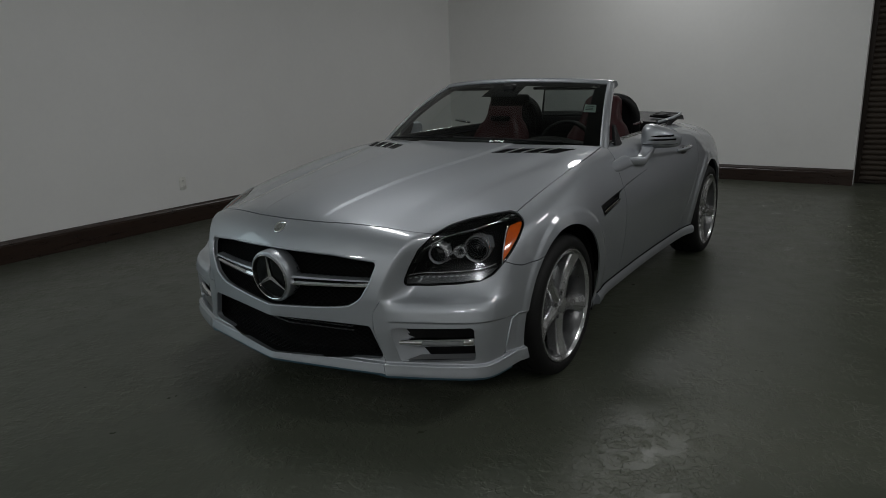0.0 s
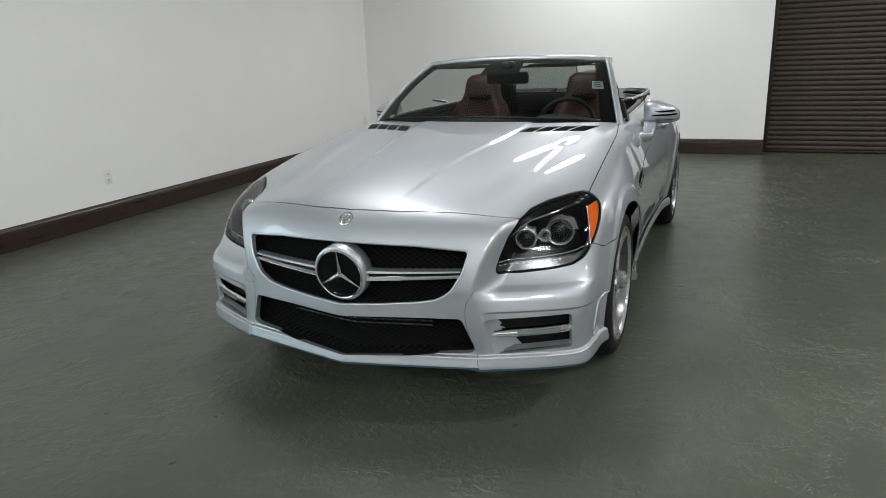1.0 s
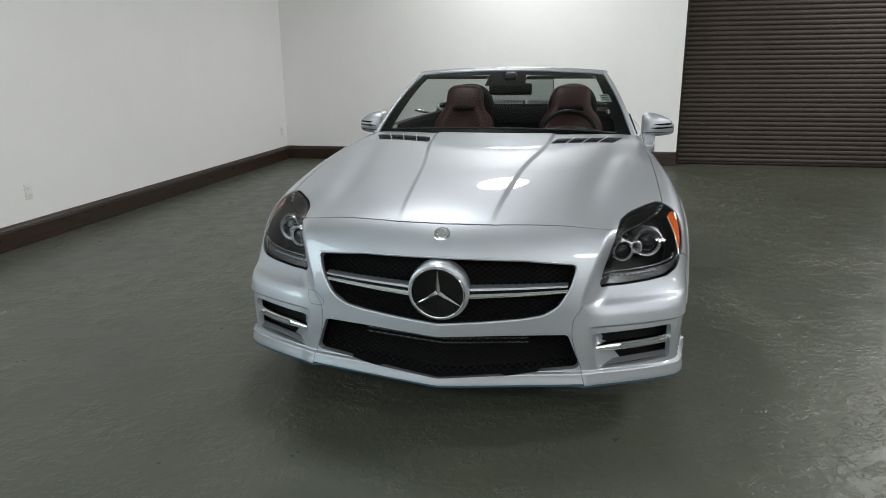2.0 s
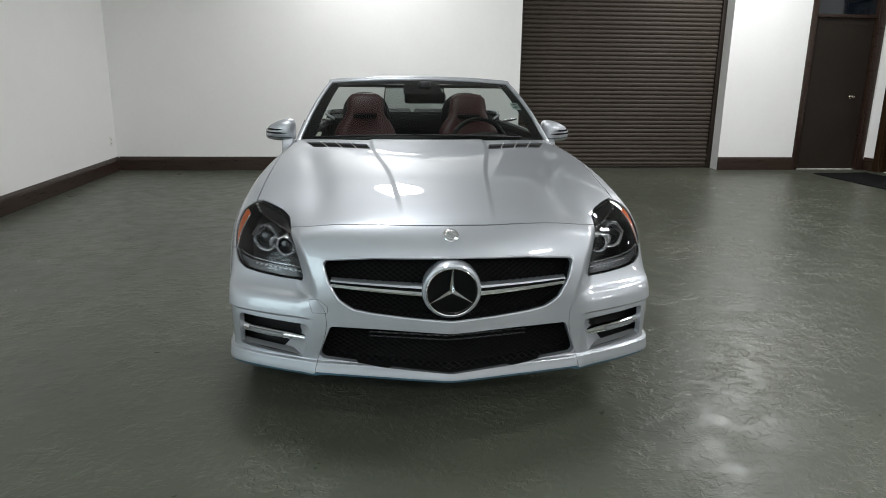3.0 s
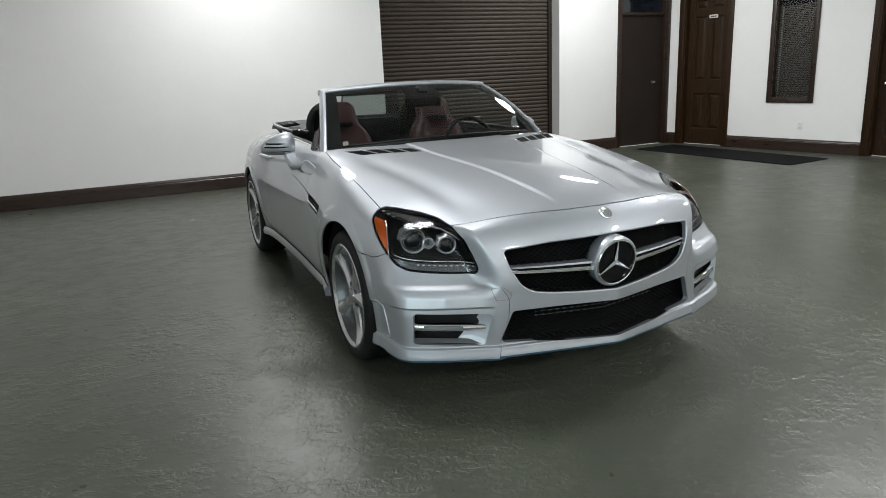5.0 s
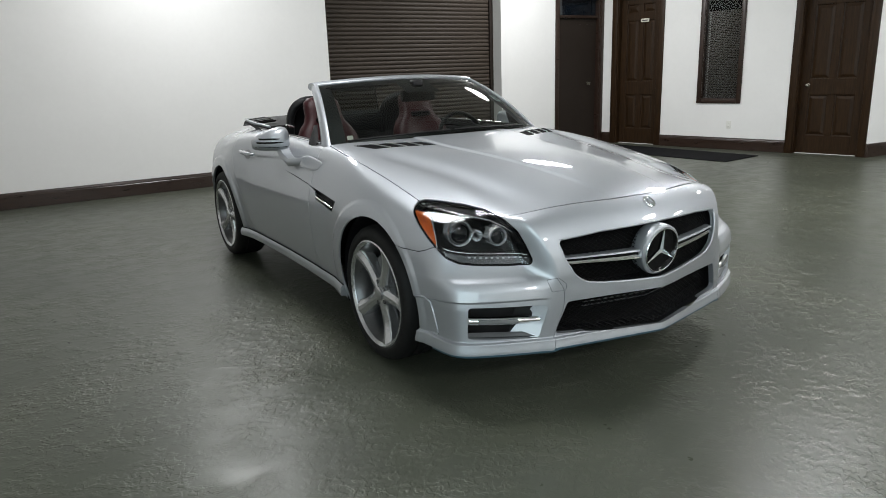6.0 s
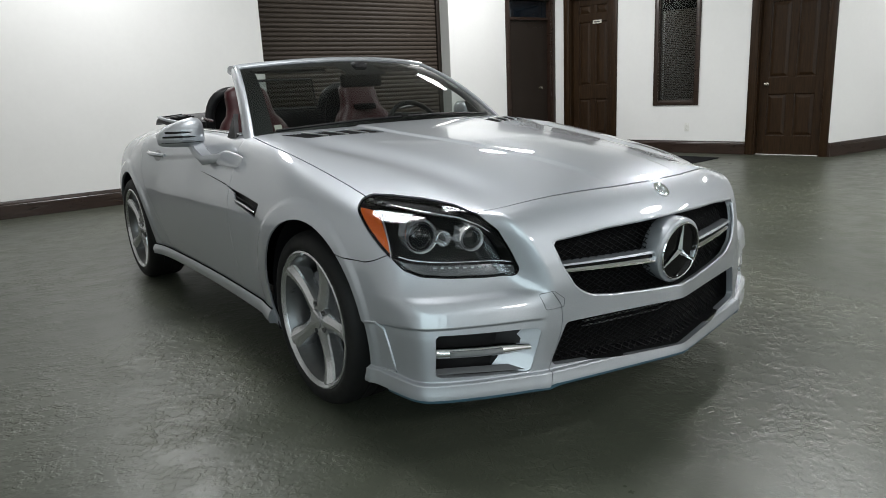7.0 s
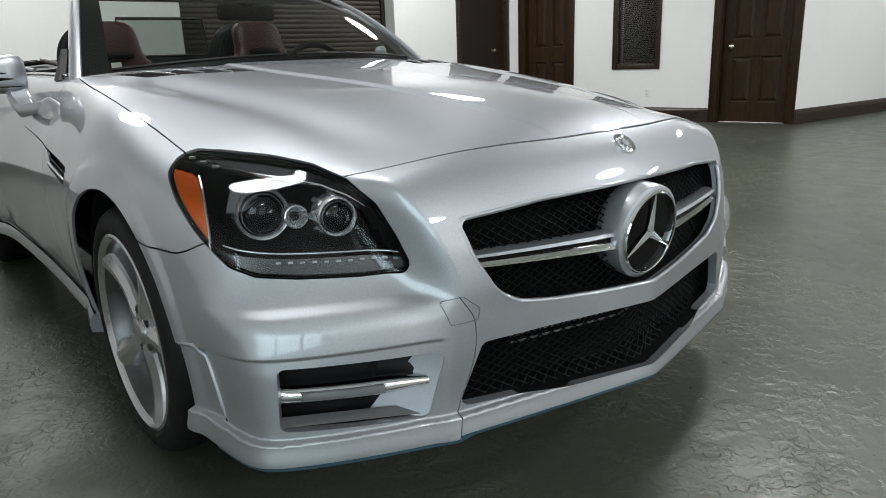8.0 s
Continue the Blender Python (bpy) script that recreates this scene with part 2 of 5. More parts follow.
def east(u, out, z):
    """A place on the east wall: u along it, out from its face into the hall."""
    p = EAST0 + EU * u + Vector((EU.y, -EU.x, 0)) * out
    return Vector((p.x, p.y, z))


floor = mesh_object("floor", [(-4.2, -9.2, 0), (14, -9.2, 0), (14, 6.5, 0), (-4.2, 6.5, 0)], [(0, 1, 2, 3)], FLOOR, smooth=0)
tagged(floor, "grey-green painted concrete floor with trowel marks and worn flakes", "floor", kind="structure")
ceiling = mesh_object("ceiling", [(-4.2, -9.2, CEILING), (14, -9.2, CEILING), (14, 6.5, CEILING), (-4.2, 6.5, CEILING)], [(3, 2, 1, 0)], CEIL, smooth=0)
tagged(ceiling, "plain white painted ceiling", "ceiling", kind="structure")

ROLL0, ROLL1, ROLL_TOP = 1.565, 4.39, 3.3
DOORA0, DOORA1, DOORA_TOP = 5.54, 6.445, 2.36
GL0, GL1, GLB, GLT = -6.6, -1.7, .25, 2.55
wall("wall_west", WEST_BEND, WEST_CORNER, CEILING, .2, [], "plain white painted wall")
wall("wall_southwest", (WEST, -9), WEST_BEND, CEILING, .2, [(GL0 + 9, GL1 + 9, GLB, GLT)], "plain white painted wall")
wall("wall_north", WEST_CORNER, EAST0.xy, CEILING, .3, [(ROLL0 - WEST_CORNER[0], ROLL1 - WEST_CORNER[0], -.01, ROLL_TOP), (DOORA0 - WEST_CORNER[0], DOORA1 - WEST_CORNER[0], -.01, DOORA_TOP)], "white painted wall behind the car")
DB0, DB1, DC0, DC1, DTOP = .255, 1.005, 3.141, 3.976, 2.35
WN0, WN1, WNB, WNT = 1.761, 2.309, .745, 2.175
wall("wall_east", EAST0.xy, EAST1.xy, CEILING, .2, [(DB0, DB1, -.01, DTOP), (WN0, WN1, WNB, WNT), (DC0, DC1, -.01, DTOP)], "white painted wall with wooden doors and a window")
wall("wall_return", EAST1.xy, (13.2, 1.33), CEILING, .06, [], "white painted wall past the outer corner")
wall("wall_far_east", (13.2, 1.33), (13.2, -9), CEILING, .2, [], "plain white painted wall")
wall("wall_south", (13.2, -9), (WEST, -9), CEILING, .2, [], "plain white painted wall")

for k, (a, b) in enumerate([((WEST, -9), WEST_BEND), (WEST_BEND, WEST_CORNER), ((WEST_CORNER[0] + .024, NORTH), (ROLL0, NORTH)), ((ROLL1, NORTH), (DOORA0 - .075, NORTH)), ((DOORA1 + .075, NORTH), (EAST0.x - .024, NORTH)),
                            (east(0, 0, 0).xy, east(DB0 - .095, 0, 0).xy), (east(DB1 + .095, 0, 0).xy, east(DC0 - .095, 0, 0).xy), (east(DC1 + .095, 0, 0).xy, (EAST1 + EU * .024).xy),
                            (EAST1.xy, (13.2, 1.33)), ((13.2, 1.28), (13.2, -9)), ((13.2, -9), (WEST, -9))]):
    if (Vector(b) - Vector(a)).length > .02 and a[0] <= b[0] + 7:
        run("baseboard", a, b, BASE, BROWN, "dark-stained wooden baseboard along the white wall")


def roller_door():
    ob = empty("roller_door", "dark brown corrugated steel roller door, fully closed", "roller door", ((ROLL0 + ROLL1) / 2, NORTH + .24, 0))
    x0, x1, y, pitch = ROLL0 + .035, ROLL1 - .045, NORTH + .245, .057
    # one slat: a shallow arched steel strip with an interlocking bead
    section = [(0, 0), (-.007, .006), (-.011, .018), (-.011, .032), (-.007, .044), (-.001, .050), (-.004, .0545), (.002, .0568), (.005, .028)]
    v, f = loft([[(x, y + a, b + .03) for a, b in section] for x in (x0, x1)])
    first = None
    for k in range(int((ROLL_TOP - .04) / pitch)):
        if first is None:
            first = mesh_object("slat", v, f, SLAT, ob, smooth=40)
            s = first
        else:
            s = new("slat", first.data)
            s.parent = ob
        s.location = (-ob.location.x, -ob.location.y, k * pitch)
    inv = Matrix.Translation(-ob.location)
    for name, lo, hi in (("guide_rail", (ROLL0, y - .045, .0), (ROLL0 + .05, y + .03, ROLL_TOP)), ("guide_rail", (ROLL1 - .06, y - .045, .0), (ROLL1, y + .03, ROLL_TOP)), ("bottom_bar", (x0, y - .03, .004), (x1, y + .012, .034))):
        bm = boxed(lo, hi, .005)
        bmesh.ops.transform(bm, matrix=inv, verts=bm.verts)
        part(name, bm, STEEL_BROWN, ob)


roller_door()
# unseen black sheet added to close off the north wall's openings
mesh_object("door_backing", [(ROLL0 - .3, NORTH + .31, 0), (6.9, NORTH + .31, 0), (6.9, NORTH + .31, 3.6), (ROLL0 - .3, NORTH + .31, 3.6)], [(0, 1, 2, 3)], GAP, smooth=0)
tagged(bpy.data.objects["door_backing"], "added black sheet shutting off the space behind the openings", "wall", kind="structure")


def casing(ob, m, w, h, width, depth, mat, head=.0):
    """Door or window surround in the plane y = 0 of the pose m: opening w wide, h high, its boards standing depth proud."""
    for name, lo, hi in (("side_casing", (-width, -depth, 0), (.006, .0, h)), ("side_casing", (w - .006, -depth, 0), (w + width, .0, h)), ("head_casing", (-width - head * .3, -depth - head * .3, h), (w + width + head * .3, .0, h + width + head))):
        bm = boxed(lo, hi, .008, 2)
        bmesh.ops.transform(bm, matrix=m, verts=bm.verts)
        part(name, bm, mat, ob)
    if head:
        bm = boxed((-width - .03, -depth - .035, h + width + head), (w + width + .03, .0, h + width + head + .03), .010, 2)
        bmesh.ops.transform(bm, matrix=m, verts=bm.verts)
        part("cornice", bm, mat, ob)
    for name, lo, hi in (("jamb", (0, .0, 0), (.02, .16, h)), ("jamb", (w - .02, .0, 0), (w, .16, h)), ("jamb", (.02, .0, h - .02), (w - .02, .16, h))):
        bm = boxed(lo, hi, .002, 1)
        bmesh.ops.transform(bm, matrix=m, verts=bm.verts)
        part(name, bm, mat, ob)


def knob(ob, m, x, z, y):
    v, f = lathe([(.0, .0), (.026, .0), (.026, .006), (.010, .010), (.009, .028), (.019, .034), (.025, .045), (.022, .058), (.010, .064), (.0, .065)], 16, m @ pose(x, y, z, 90))
    mesh_object("door_knob", v, f, BRASS, ob, "small bright metal knob")


def panel_door(name, m, w, h, label, sign_at, knob_x):
    """A six-panelled wooden door in its frame; m: pose of the opening's lower left corner, x along the wall, y into it."""
    ob = empty(name, label, "door", m.translation)
    tagged(ob, kind="structure")
    m = Matrix.Translation(-m.translation) @ m
    casing(ob, m, w, h, .095, .022, WOOD, .03)
    y, x0, x1 = .085, .022, w - .022
    stile, rails = .105, [(.008, .253), (.802, 1.015), (1.975, 2.09), (h - .13, h - .022)]
    mid = (x0 + x1) / 2
    pieces = [("stile", (x0, y, .008), (x0 + stile, y + .04, h - .022)), ("stile", (x1 - stile, y, .008), (x1, y + .04, h - .022))]
    for a, b in rails:
        pieces.append(("rail", (x0 + stile, y + .001, a), (x1 - stile, y + .039, b)))
    for (_, a), (b, _) in zip(rails, rails[1:]):
        pieces.append(("muntin", (mid - .045, y + .0015, a), (mid + .045, y + .038, b)))
        for c, d in ((x0 + stile, mid - .045), (mid + .045, x1 - stile)):
            # a raised field inside a sunk border
            rings = []
            for inset, deep in ((0, .020), (.012, .024), (.020, .022), (.050, .008), (.055, .007)):
                rings.append([(c + inset, y + deep, a + inset), (d - inset, y + deep, a + inset), (d - inset, y + deep, b - inset), (c + inset, y + deep, b - inset)])
            v, f = loft(rings, cap=False)
            f.append(tuple(range(len(v) - 4, len(v))))
            vv = [m @ Vector(p) for p in v]
            mesh_object("panel", vv, f, WOOD, ob, smooth=0)
    for n, lo, hi in pieces:
        bm = boxed(lo, hi, .003, 1)
        bmesh.ops.transform(bm, matrix=m, verts=bm.verts)
        part(n, bm, WOOD, ob)
    bm = boxed((x0, y - .02, .0), (x1, y + .06, .007), .002, 1)
    bmesh.ops.transform(bm, matrix=m, verts=bm.verts)
    part("threshold", bm, PLATE, ob, "pale threshold strip")
    if knob_x:
        knob(ob, m, knob_x, .93, y)
    bm = boxed((sign_at[0] - .075, y - .008, sign_at[1] - .026), (sign_at[0] + .075, y, sign_at[1] + .026), .002, 1)
    bmesh.ops.transform(bm, matrix=m, verts=bm.verts)
    s = part("door_sign", bm, SIGN, ob, "small cream name plate with a dark line")
    bm = boxed((sign_at[0] - .048, y - .010, sign_at[1] - .008), (sign_at[0] + .048, y - .007, sign_at[1] + .008), 0)
    bmesh.ops.transform(bm, matrix=m, verts=bm.verts)
    part("sign_line", bm, INK, s)
    return ob


def wall_pose(u):
    return Matrix.Translation(east(u, 0, 0)) @ pose(0, 0, 0, 0, 0, EAST_TURN)


panel_door("door_2", wall_pose(DB0), DB1 - DB0, DTOP, "dark-stained wooden six-panel door, closed, with a small sign", (.449, 1.965), 0)
panel_door("door_3", wall_pose(DC0), DC1 - DC0, DTOP, "dark-stained wooden six-panel door, closed, beside the window", (.44, 2.059), .115)


def steel_door():
    w, h = DOORA1 - DOORA0, DOORA_TOP
    m = pose(DOORA0, NORTH, 0)
    ob = empty("door_1", "plain dark brown steel door with a dark transom pane above", "door", m.translation)
    tagged(ob, kind="structure")
    m = Matrix.Identity(4)
    casing(ob, m, w, h, .075, .022, BROWN, .03)
    for n, lo, hi, mat in (("leaf", (.022, .07, .008), (w - .022, .11, 2.045), STEEL_BROWN), ("transom_bar", (.022, .03, 2.045), (w - .022, .12, 2.088), BROWN), ("transom_pane", (.022, .085, 2.088), (w - .022, .095, h - .02), DARK_GLASS), ("threshold", (.022, .03, 0), (w - .022, .12, .007), PLATE)):
        part(n, boxed(lo, hi, .003, 1), mat, ob)
    knob(ob, m, w - .205, 1.005, .07)
    v, f = loft([[(.022 + x, .062, z) for x, z in ((.43, 1.945), (.76, 1.945), (.76, 1.98), (.43, 1.98))], [(.022 + x, .07, z) for x, z in ((.43, 1.945), (.76, 1.945), (.76, 1.98), (.43, 1.98))]])
    mesh_object("closer", v, f, STEEL_BROWN, ob)


steel_door()


def window():
    w, h = WN1 - WN0, WNT - WNB
    base = wall_pose(WN0) @ pose(0, 0, WNB)
    ob = empty("window_1", "dark-framed interior window with lowered slatted blind", "window", base.translation)
    tagged(ob, kind="structure")
    m = Matrix.Translation(-base.translation) @ base

    def add(name, lo, hi, mat, bevel=.004, label=""):
        bm = boxed(lo, hi, bevel, 2)
        bmesh.ops.transform(bm, matrix=m, verts=bm.verts)
        return part(name, bm, mat, ob, label)

    c = .066
    for n, lo, hi in (("frame_side", (-c, -.024, -c), (.004, .0, h + c)), ("frame_side", (w - .004, -.024, -c), (w + c, .0, h + c)), ("frame_rail", (.004, -.022, -c), (w - .004, .0, .004)), ("frame_rail", (.004, -.022, h - .004), (w - .004, .0, h + c))):
        add(n, lo, hi, BROWN, .010)
    for n, lo, hi in (("reveal", (0, 0, 0), (.012, .12, h)), ("reveal", (w - .012, 0, 0), (w, .12, h)), ("reveal", (.012, 0, 0), (w - .012, .12, .012)), ("reveal", (.012, 0, h - .012), (w - .012, .12, h))):
        add(n, lo, hi, BROWN, .002)
    add("pane", (.012, .028, .012), (w - .012, .033, h - .012), clear("window_pane", (.90, .91, .91), 1.4), 0)
    add("blind_box", (.02, .050, h - .17), (w - .02, .085, h - .014), GAP, .004, "dark blind head box")
    first = None
    count = 52
    step_z = (h - .18) / count
    for k in range(count):
        v, f = loft([[(x, .065 + a, b) for a, b in ((-.012, .000), (-.004, .008), (.010, .016), (.011, .0145), (-.003, .0065), (-.011, -.0015))] for x in (.014, w - .014)])
        if first is None:
            first = mesh_object("blind_slat", [m @ Vector(p) for p in v], f, BLIND, ob)
            first.location = (0, 0, .02)
        else:
            s = new("blind_slat", first.data)
            s.parent, s.location = ob, (0, 0, .02 + k * step_z)
    # black sheet in place of the dark room behind the blind
    add("backing", (.012, .16, .012), (w - .012, .165, h - .012), GAP, 0)


window()


def glazing():
    """The daylit glazing in the west wall: three panes between posts, and the bright sky outside."""
    ob = empty("window_2", "wide window of three panes with daylight outside", "window", (WEST, (GL0 + GL1) / 2, GLB))
    tagged(ob, kind="structure")
    w, h = GL1 - GL0, GLT - GLB
    for k in range(4):
        y = -w / 2 + k * (w - .08) / 3
        part("post", boxed((-.14, y, 0), (-.04, y + .08, h), .006), BROWN, ob)
    for z in (0, h - .08):
        part("rail", boxed((-.139, -w / 2 + .08, z), (-.041, w / 2 - .08, z + .08), .006), BROWN, ob)
    for k in range(3):
        y = -w / 2 + .08 + k * (w - .08) / 3
        p = mesh_object("pane", [(-.09, y, .08), (-.09, y + (w - .32) / 3, .08), (-.09, y + (w - .32) / 3, h - .08), (-.09, y, h - .08)], [(0, 1, 2, 3)], clear("window_glass", (.9, .92, .92), 1.45), ob, smooth=0)
        p.visible_shadow = False
    sky = bpy.data.materials.new("daylight")
    sky.use_nodes = True
    sky.node_tree.nodes.clear()
    glow, out = node(sky, "ShaderNodeEmission", Color=(.80, .95, 1.0, 1), Strength=DAYLIGHT), sky.node_tree.nodes.new("ShaderNodeOutputMaterial")
    link(sky, glow, 0, out, 0)
    tagged(mesh_object("backdrop", [(WEST - 1.0, GL0 - 1.2, -.2), (WEST - 1.0, GL1 + 1.2, -.2), (WEST - 1.0, GL1 + 1.2, 3.6), (WEST - 1.0, GL0 - 1.2, 3.6)], [(0, 1, 2, 3)], sky, smooth=0), "bright overcast sky outside the window", "sky", kind="structure")


glazing()
# unseen black sheet added behind the east wall's openings
mesh_object("room_backing", [east(-.1, -.21, 0), east(4.0, -.21, 0), east(4.0, -.21, 3.2), east(-.1, -.21, 3.2)], [(0, 1, 2, 3)], GAP, smooth=0)
tagged(bpy.data.objects["room_backing"], "added black sheet shutting off the space behind the openings", "wall", kind="structure")


def outlet(m, label):
    ob = empty("wall_outlet", label, "outlet", m.translation, "wall outlets")
    r = Matrix.Translation(-m.translation) @ m

    def add(name, lo, hi, mat, parent, bevel=.002):
        bm = boxed(lo, hi, bevel, 2)
        bmesh.ops.transform(bm, matrix=r, verts=bm.verts)
        return part(name, bm, mat, parent)

    add("cover_plate", (-.035, -.006, -.058), (.035, 0, .058), PLATE, ob, .003)
    for z in (-.024, .024):
        s = add("socket", (-.017, -.0085, z - .014), (.017, -.006, z + .014), PLATE, ob)
        for x in (-.007, .005):
            add("slot", (x, -.0095, z - .004), (x + .002, -.0083, z + .006), GAP, s, 0)


outlet(pose(WEST, 1.31, .386, 0, 0, 90), "white electrical outlet low on the white wall")
outlet(pose(WEST, 5.80, .385, 0, 0, 90), "white electrical outlet near the corner of the walls")
outlet(wall_pose(2.22) @ pose(0, 0, .367), "white electrical outlet below the window")

mat_bm = boxed((-.405, -1.32, .001), (.405, 1.32, .011), .004, 1)
bmesh.ops.transform(mat_bm, matrix=pose(6.07, 4.30, 0, 0, 0, 4.6), verts=mat_bm.verts)
tagged(part("door_mat", mat_bm, MAT, None), "long black rubber-backed mat on the floor by the doors", "mat")


def corner_sensor():
    ob = empty("wall_sensor", "small white sensor high on the wall corner", "sensor", (EAST0.x - .035, NORTH - .04, 2.50))
    part("case", boxed((-.03, -.03, -.05), (.02, .02, .05), .014, 3), PLATE, ob)
    v, f = lathe([(0, .014), (.012, .010), (.014, 0), (.010, -.004)], 12, pose(-.03, -.028, .0, 90, 0, -45))
    mesh_object("eye", v, f, LAMP_GREY, ob)


corner_sensor()


def ceiling_or_fill_lamp(x, y, power):
    """A round ceiling lamp, real or added as fill: case, rim and a glowing disc of light."""
    ob = empty("ceiling_or_fill_lamp", "round white ceiling lamp, switched on; most of them are added fill", "lamp", (x, y, CEILING), "ceiling lamps")
    v, f = lathe([(.0, -.002), (.34, -.002), (.405, -.03), (.435, -.075), (.426, -.082), (.418, -.075), (.0, -.070)], 40, Matrix.Identity(4))
    mesh_object("case", v, f, LAMP_CASE, ob)
    d = bpy.data.lights.new("lamp_disc", "AREA")
    d.shape, d.size, d.energy, d.color = "DISK", .84, power, (.985, .99, 1.0)
    lamp = new("lamp_disc", d)
    lamp.parent, lamp.location = ob, (0, 0, -.086)


for place in LAMPS:
    ceiling_or_fill_lamp(*place)


# ---- the car: its outer skin as a smooth closed form, cut into panels ----
# y runs from nose (front axle at 0) to tail, x across, z up; the form is the same on either side.
def curve(t, knots):
    """A smooth monotone curve through (t, value) knots."""
    k = np.array(knots, float); x, v = k[:, 0], k[:, 1]
    h = np.diff(x); d = np.diff(v) / h
    m = np.zeros_like(v); m[0], m[-1] = d[0], d[-1]
    same = d[:-1] * d[1:] > 0
    m[1:-1][same] = 2 * d[:-1][same] * d[1:][same] / (d[:-1] + d[1:])[same]
    t = np.clip(t, x[0], x[-1]); i = np.clip(np.searchsorted(x, t) - 1, 0, len(h) - 1)
    u = (t - x[i]) / h[i]
    return ((1 + 2 * u) * (1 - u) ** 2 * v[i] + u * (1 - u) ** 2 * h[i] * m[i] + u * u * (3 - 2 * u) * v[i + 1] + u * u * (u - 1) * h[i] * m[i + 1])

def step(lo, hi, t):
    u = np.clip((t - lo) / (hi - lo), 0, 1)
    return u * u * (3 - 2 * u)

def smax(a, b, k):
    return 0.5 * (a + b + np.sqrt((a - b) ** 2 + k * k))

AXLE_F, AXLE_R, HUB_Z = 0.0, 2.43, 0.315

def hood_height(a, y):
    mid = curve(y, [(-1.0, .62), (-.9, .725), (-.82, .778), (-.70, .818), (-.5, .852), (-.2, .890), (.2, .929), (.6, .962), (1.0, .975), (2.0, .985), (2.5, .99), (2.9, .965), (3.3, .90)])
    drop = curve(y, [(-.8, .14), (-.6, .245), (-.28, .155), (.2, .078), (.5, .05), (.9, .045), (2.2, .06), (3.2, .10)])
    ridge = curve(y, [(-.8, .17), (-.6, .185), (-.2, .22), (.35, .30), (.7, .32)])
    bulge = .0065 * (1 - step(-.020, .006, a - ridge)) * step(-.85, -.5, y) * (1 - step(.5, .8, y))
    trough = .011 * np.exp(-((a - ridge - .30) / .06) ** 2) * step(-.7, -.3, y) * (1 - step(.2, .6, y))
    return mid - drop * a * a + bulge - .006 - trough

def side_width(y, z):
    w = curve(y, [(-.9, .855), (-.5, .872), (-.3, .890), (.1, .910), (.55, .885), (1.2, .872), (1.8, .880), (2.3, .910), (2.7, .906), (3.0, .872), (3.3, .81)])
    top = curve(y, [(-.5, .45), (-.2, .75), (.0, 1.02), (.5, 1.12), (1.0, 1.18), (1.9, .85), (2.4, .52), (3.2, .5)])
    mid = curve(y, [(-.6, .55), (0, .58), (1.0, .60), (2.4, .62)])
    up = np.maximum(z - mid, 0); low = np.maximum(mid - z, 0)
    w = w - top * up * up - curve(y, [(-.5, .10), (-.3, .2), (.3, .34)]) * low * low
    # character line falling from the side vent along the door, and the flares round the wheels
    line = .80 - .06 * (y - 1.9)
    w = w - .010 * step(.0, -.03, z - line) * step(.55, .9, y) * (1 - step(1.6, 2.1, y)) * step(-.25, -.05, z - line)
    for ay, wide in ((AXLE_F, .011), (AXLE_R, .014)):
        r = np.hypot(y - ay, z - HUB_Z)
        w = w + wide * (.55 * np.exp(-((r - .37) / .07) ** 2) + .50 * step(.440, .412, r)) * (1 - step(.30, .34, -(z - HUB_Z) + 0 * r))
    return w

def front_reach(a, z):
    nose = curve(z, [(.10, -.90), (.22, -.905), (.26, -.905), (.40, -.915), (.50, -.918), (.58, -.907), (.66, -.886), (.72, -.858), (.80, -.80)])
    outer = curve(z, [(.10, -.90), (.22, -.91), (.28, -.912), (.40, -.917), (.47, -.909), (.498, -.893), (.518, -.862), (.565, -.826), (.65, -.785), (.73, -.735), (.80, -.66)])
    edge = curve(z, [(.40, .52), (.50, .515), (.60, .54), (.75, .60)])
    w = step(-.045, .05, a - edge)
    plan = .06 * a + .30 * a * a
    # below the grille the middle of the bumper runs straight back from a prow
    prow = (1 - step(.46, .62, z)) * (smax(.212 * a, plan, .006) - plan)
    y = nose * (1 - w) + outer * w + plan + prow
    # the sharp ledge over the fog lamps, and the lip along the bottom
    y = y + .012 * step(.437, .425, z) * step(.50, .56, a)
    y = y - .017 * step(.269, .261, z) - .006 * step(.264, .222, z)
    return y

def body(x, y, z):
    a = np.sqrt(x * x + 6e-5)
    front = (front_reach(a, z) - y) / np.sqrt(1 + (.06 + .6 * a) ** 2)
    top = z - hood_height(a, y)
    side = a - side_width(y, z) - (.016 * step(.269, .261, z) + .006 * step(.264, .222, z)) * step(-.28, -.36, y)
    side = side + .012 * step(.437, .425, z + .10 * np.maximum(y + .62, 0)) * step(-.2, -.5, y)
    rear = y - (3.22 - .22 * a * a - .35 * np.maximum(z - .6, 0) ** 2)
    f = smax(front, side, curve(z, [(.40, .045), (.56, .070), (.8, .080)]))
    f = smax(f, top, curve(y, [(-.9, .05), (-.5, .045), (0, .05), (.5, .045), (1.0, .04), (1.9, .06), (2.4, .14)]))
    return smax(f, rear, .18)


def slope(p):
    """Outward unit normals of the skin at places p."""
    e = 4e-4
    g = np.stack([body(*(p + d).T) - body(*(p - d).T) for d in np.eye(3) * e], 1)
    return g / np.linalg.norm(g, axis=1, keepdims=True)


def settle(p, rounds=5):
    """Moves places onto the skin."""
    e = 4e-4
    for _ in range(rounds):
        g = np.stack([body(*(p + d).T) - body(*(p - d).T) for d in np.eye(3) * e], 1) / (2 * e)
        p = p - (body(*p.T) / np.maximum((g * g).sum(1), .2))[:, None] * g
    return p


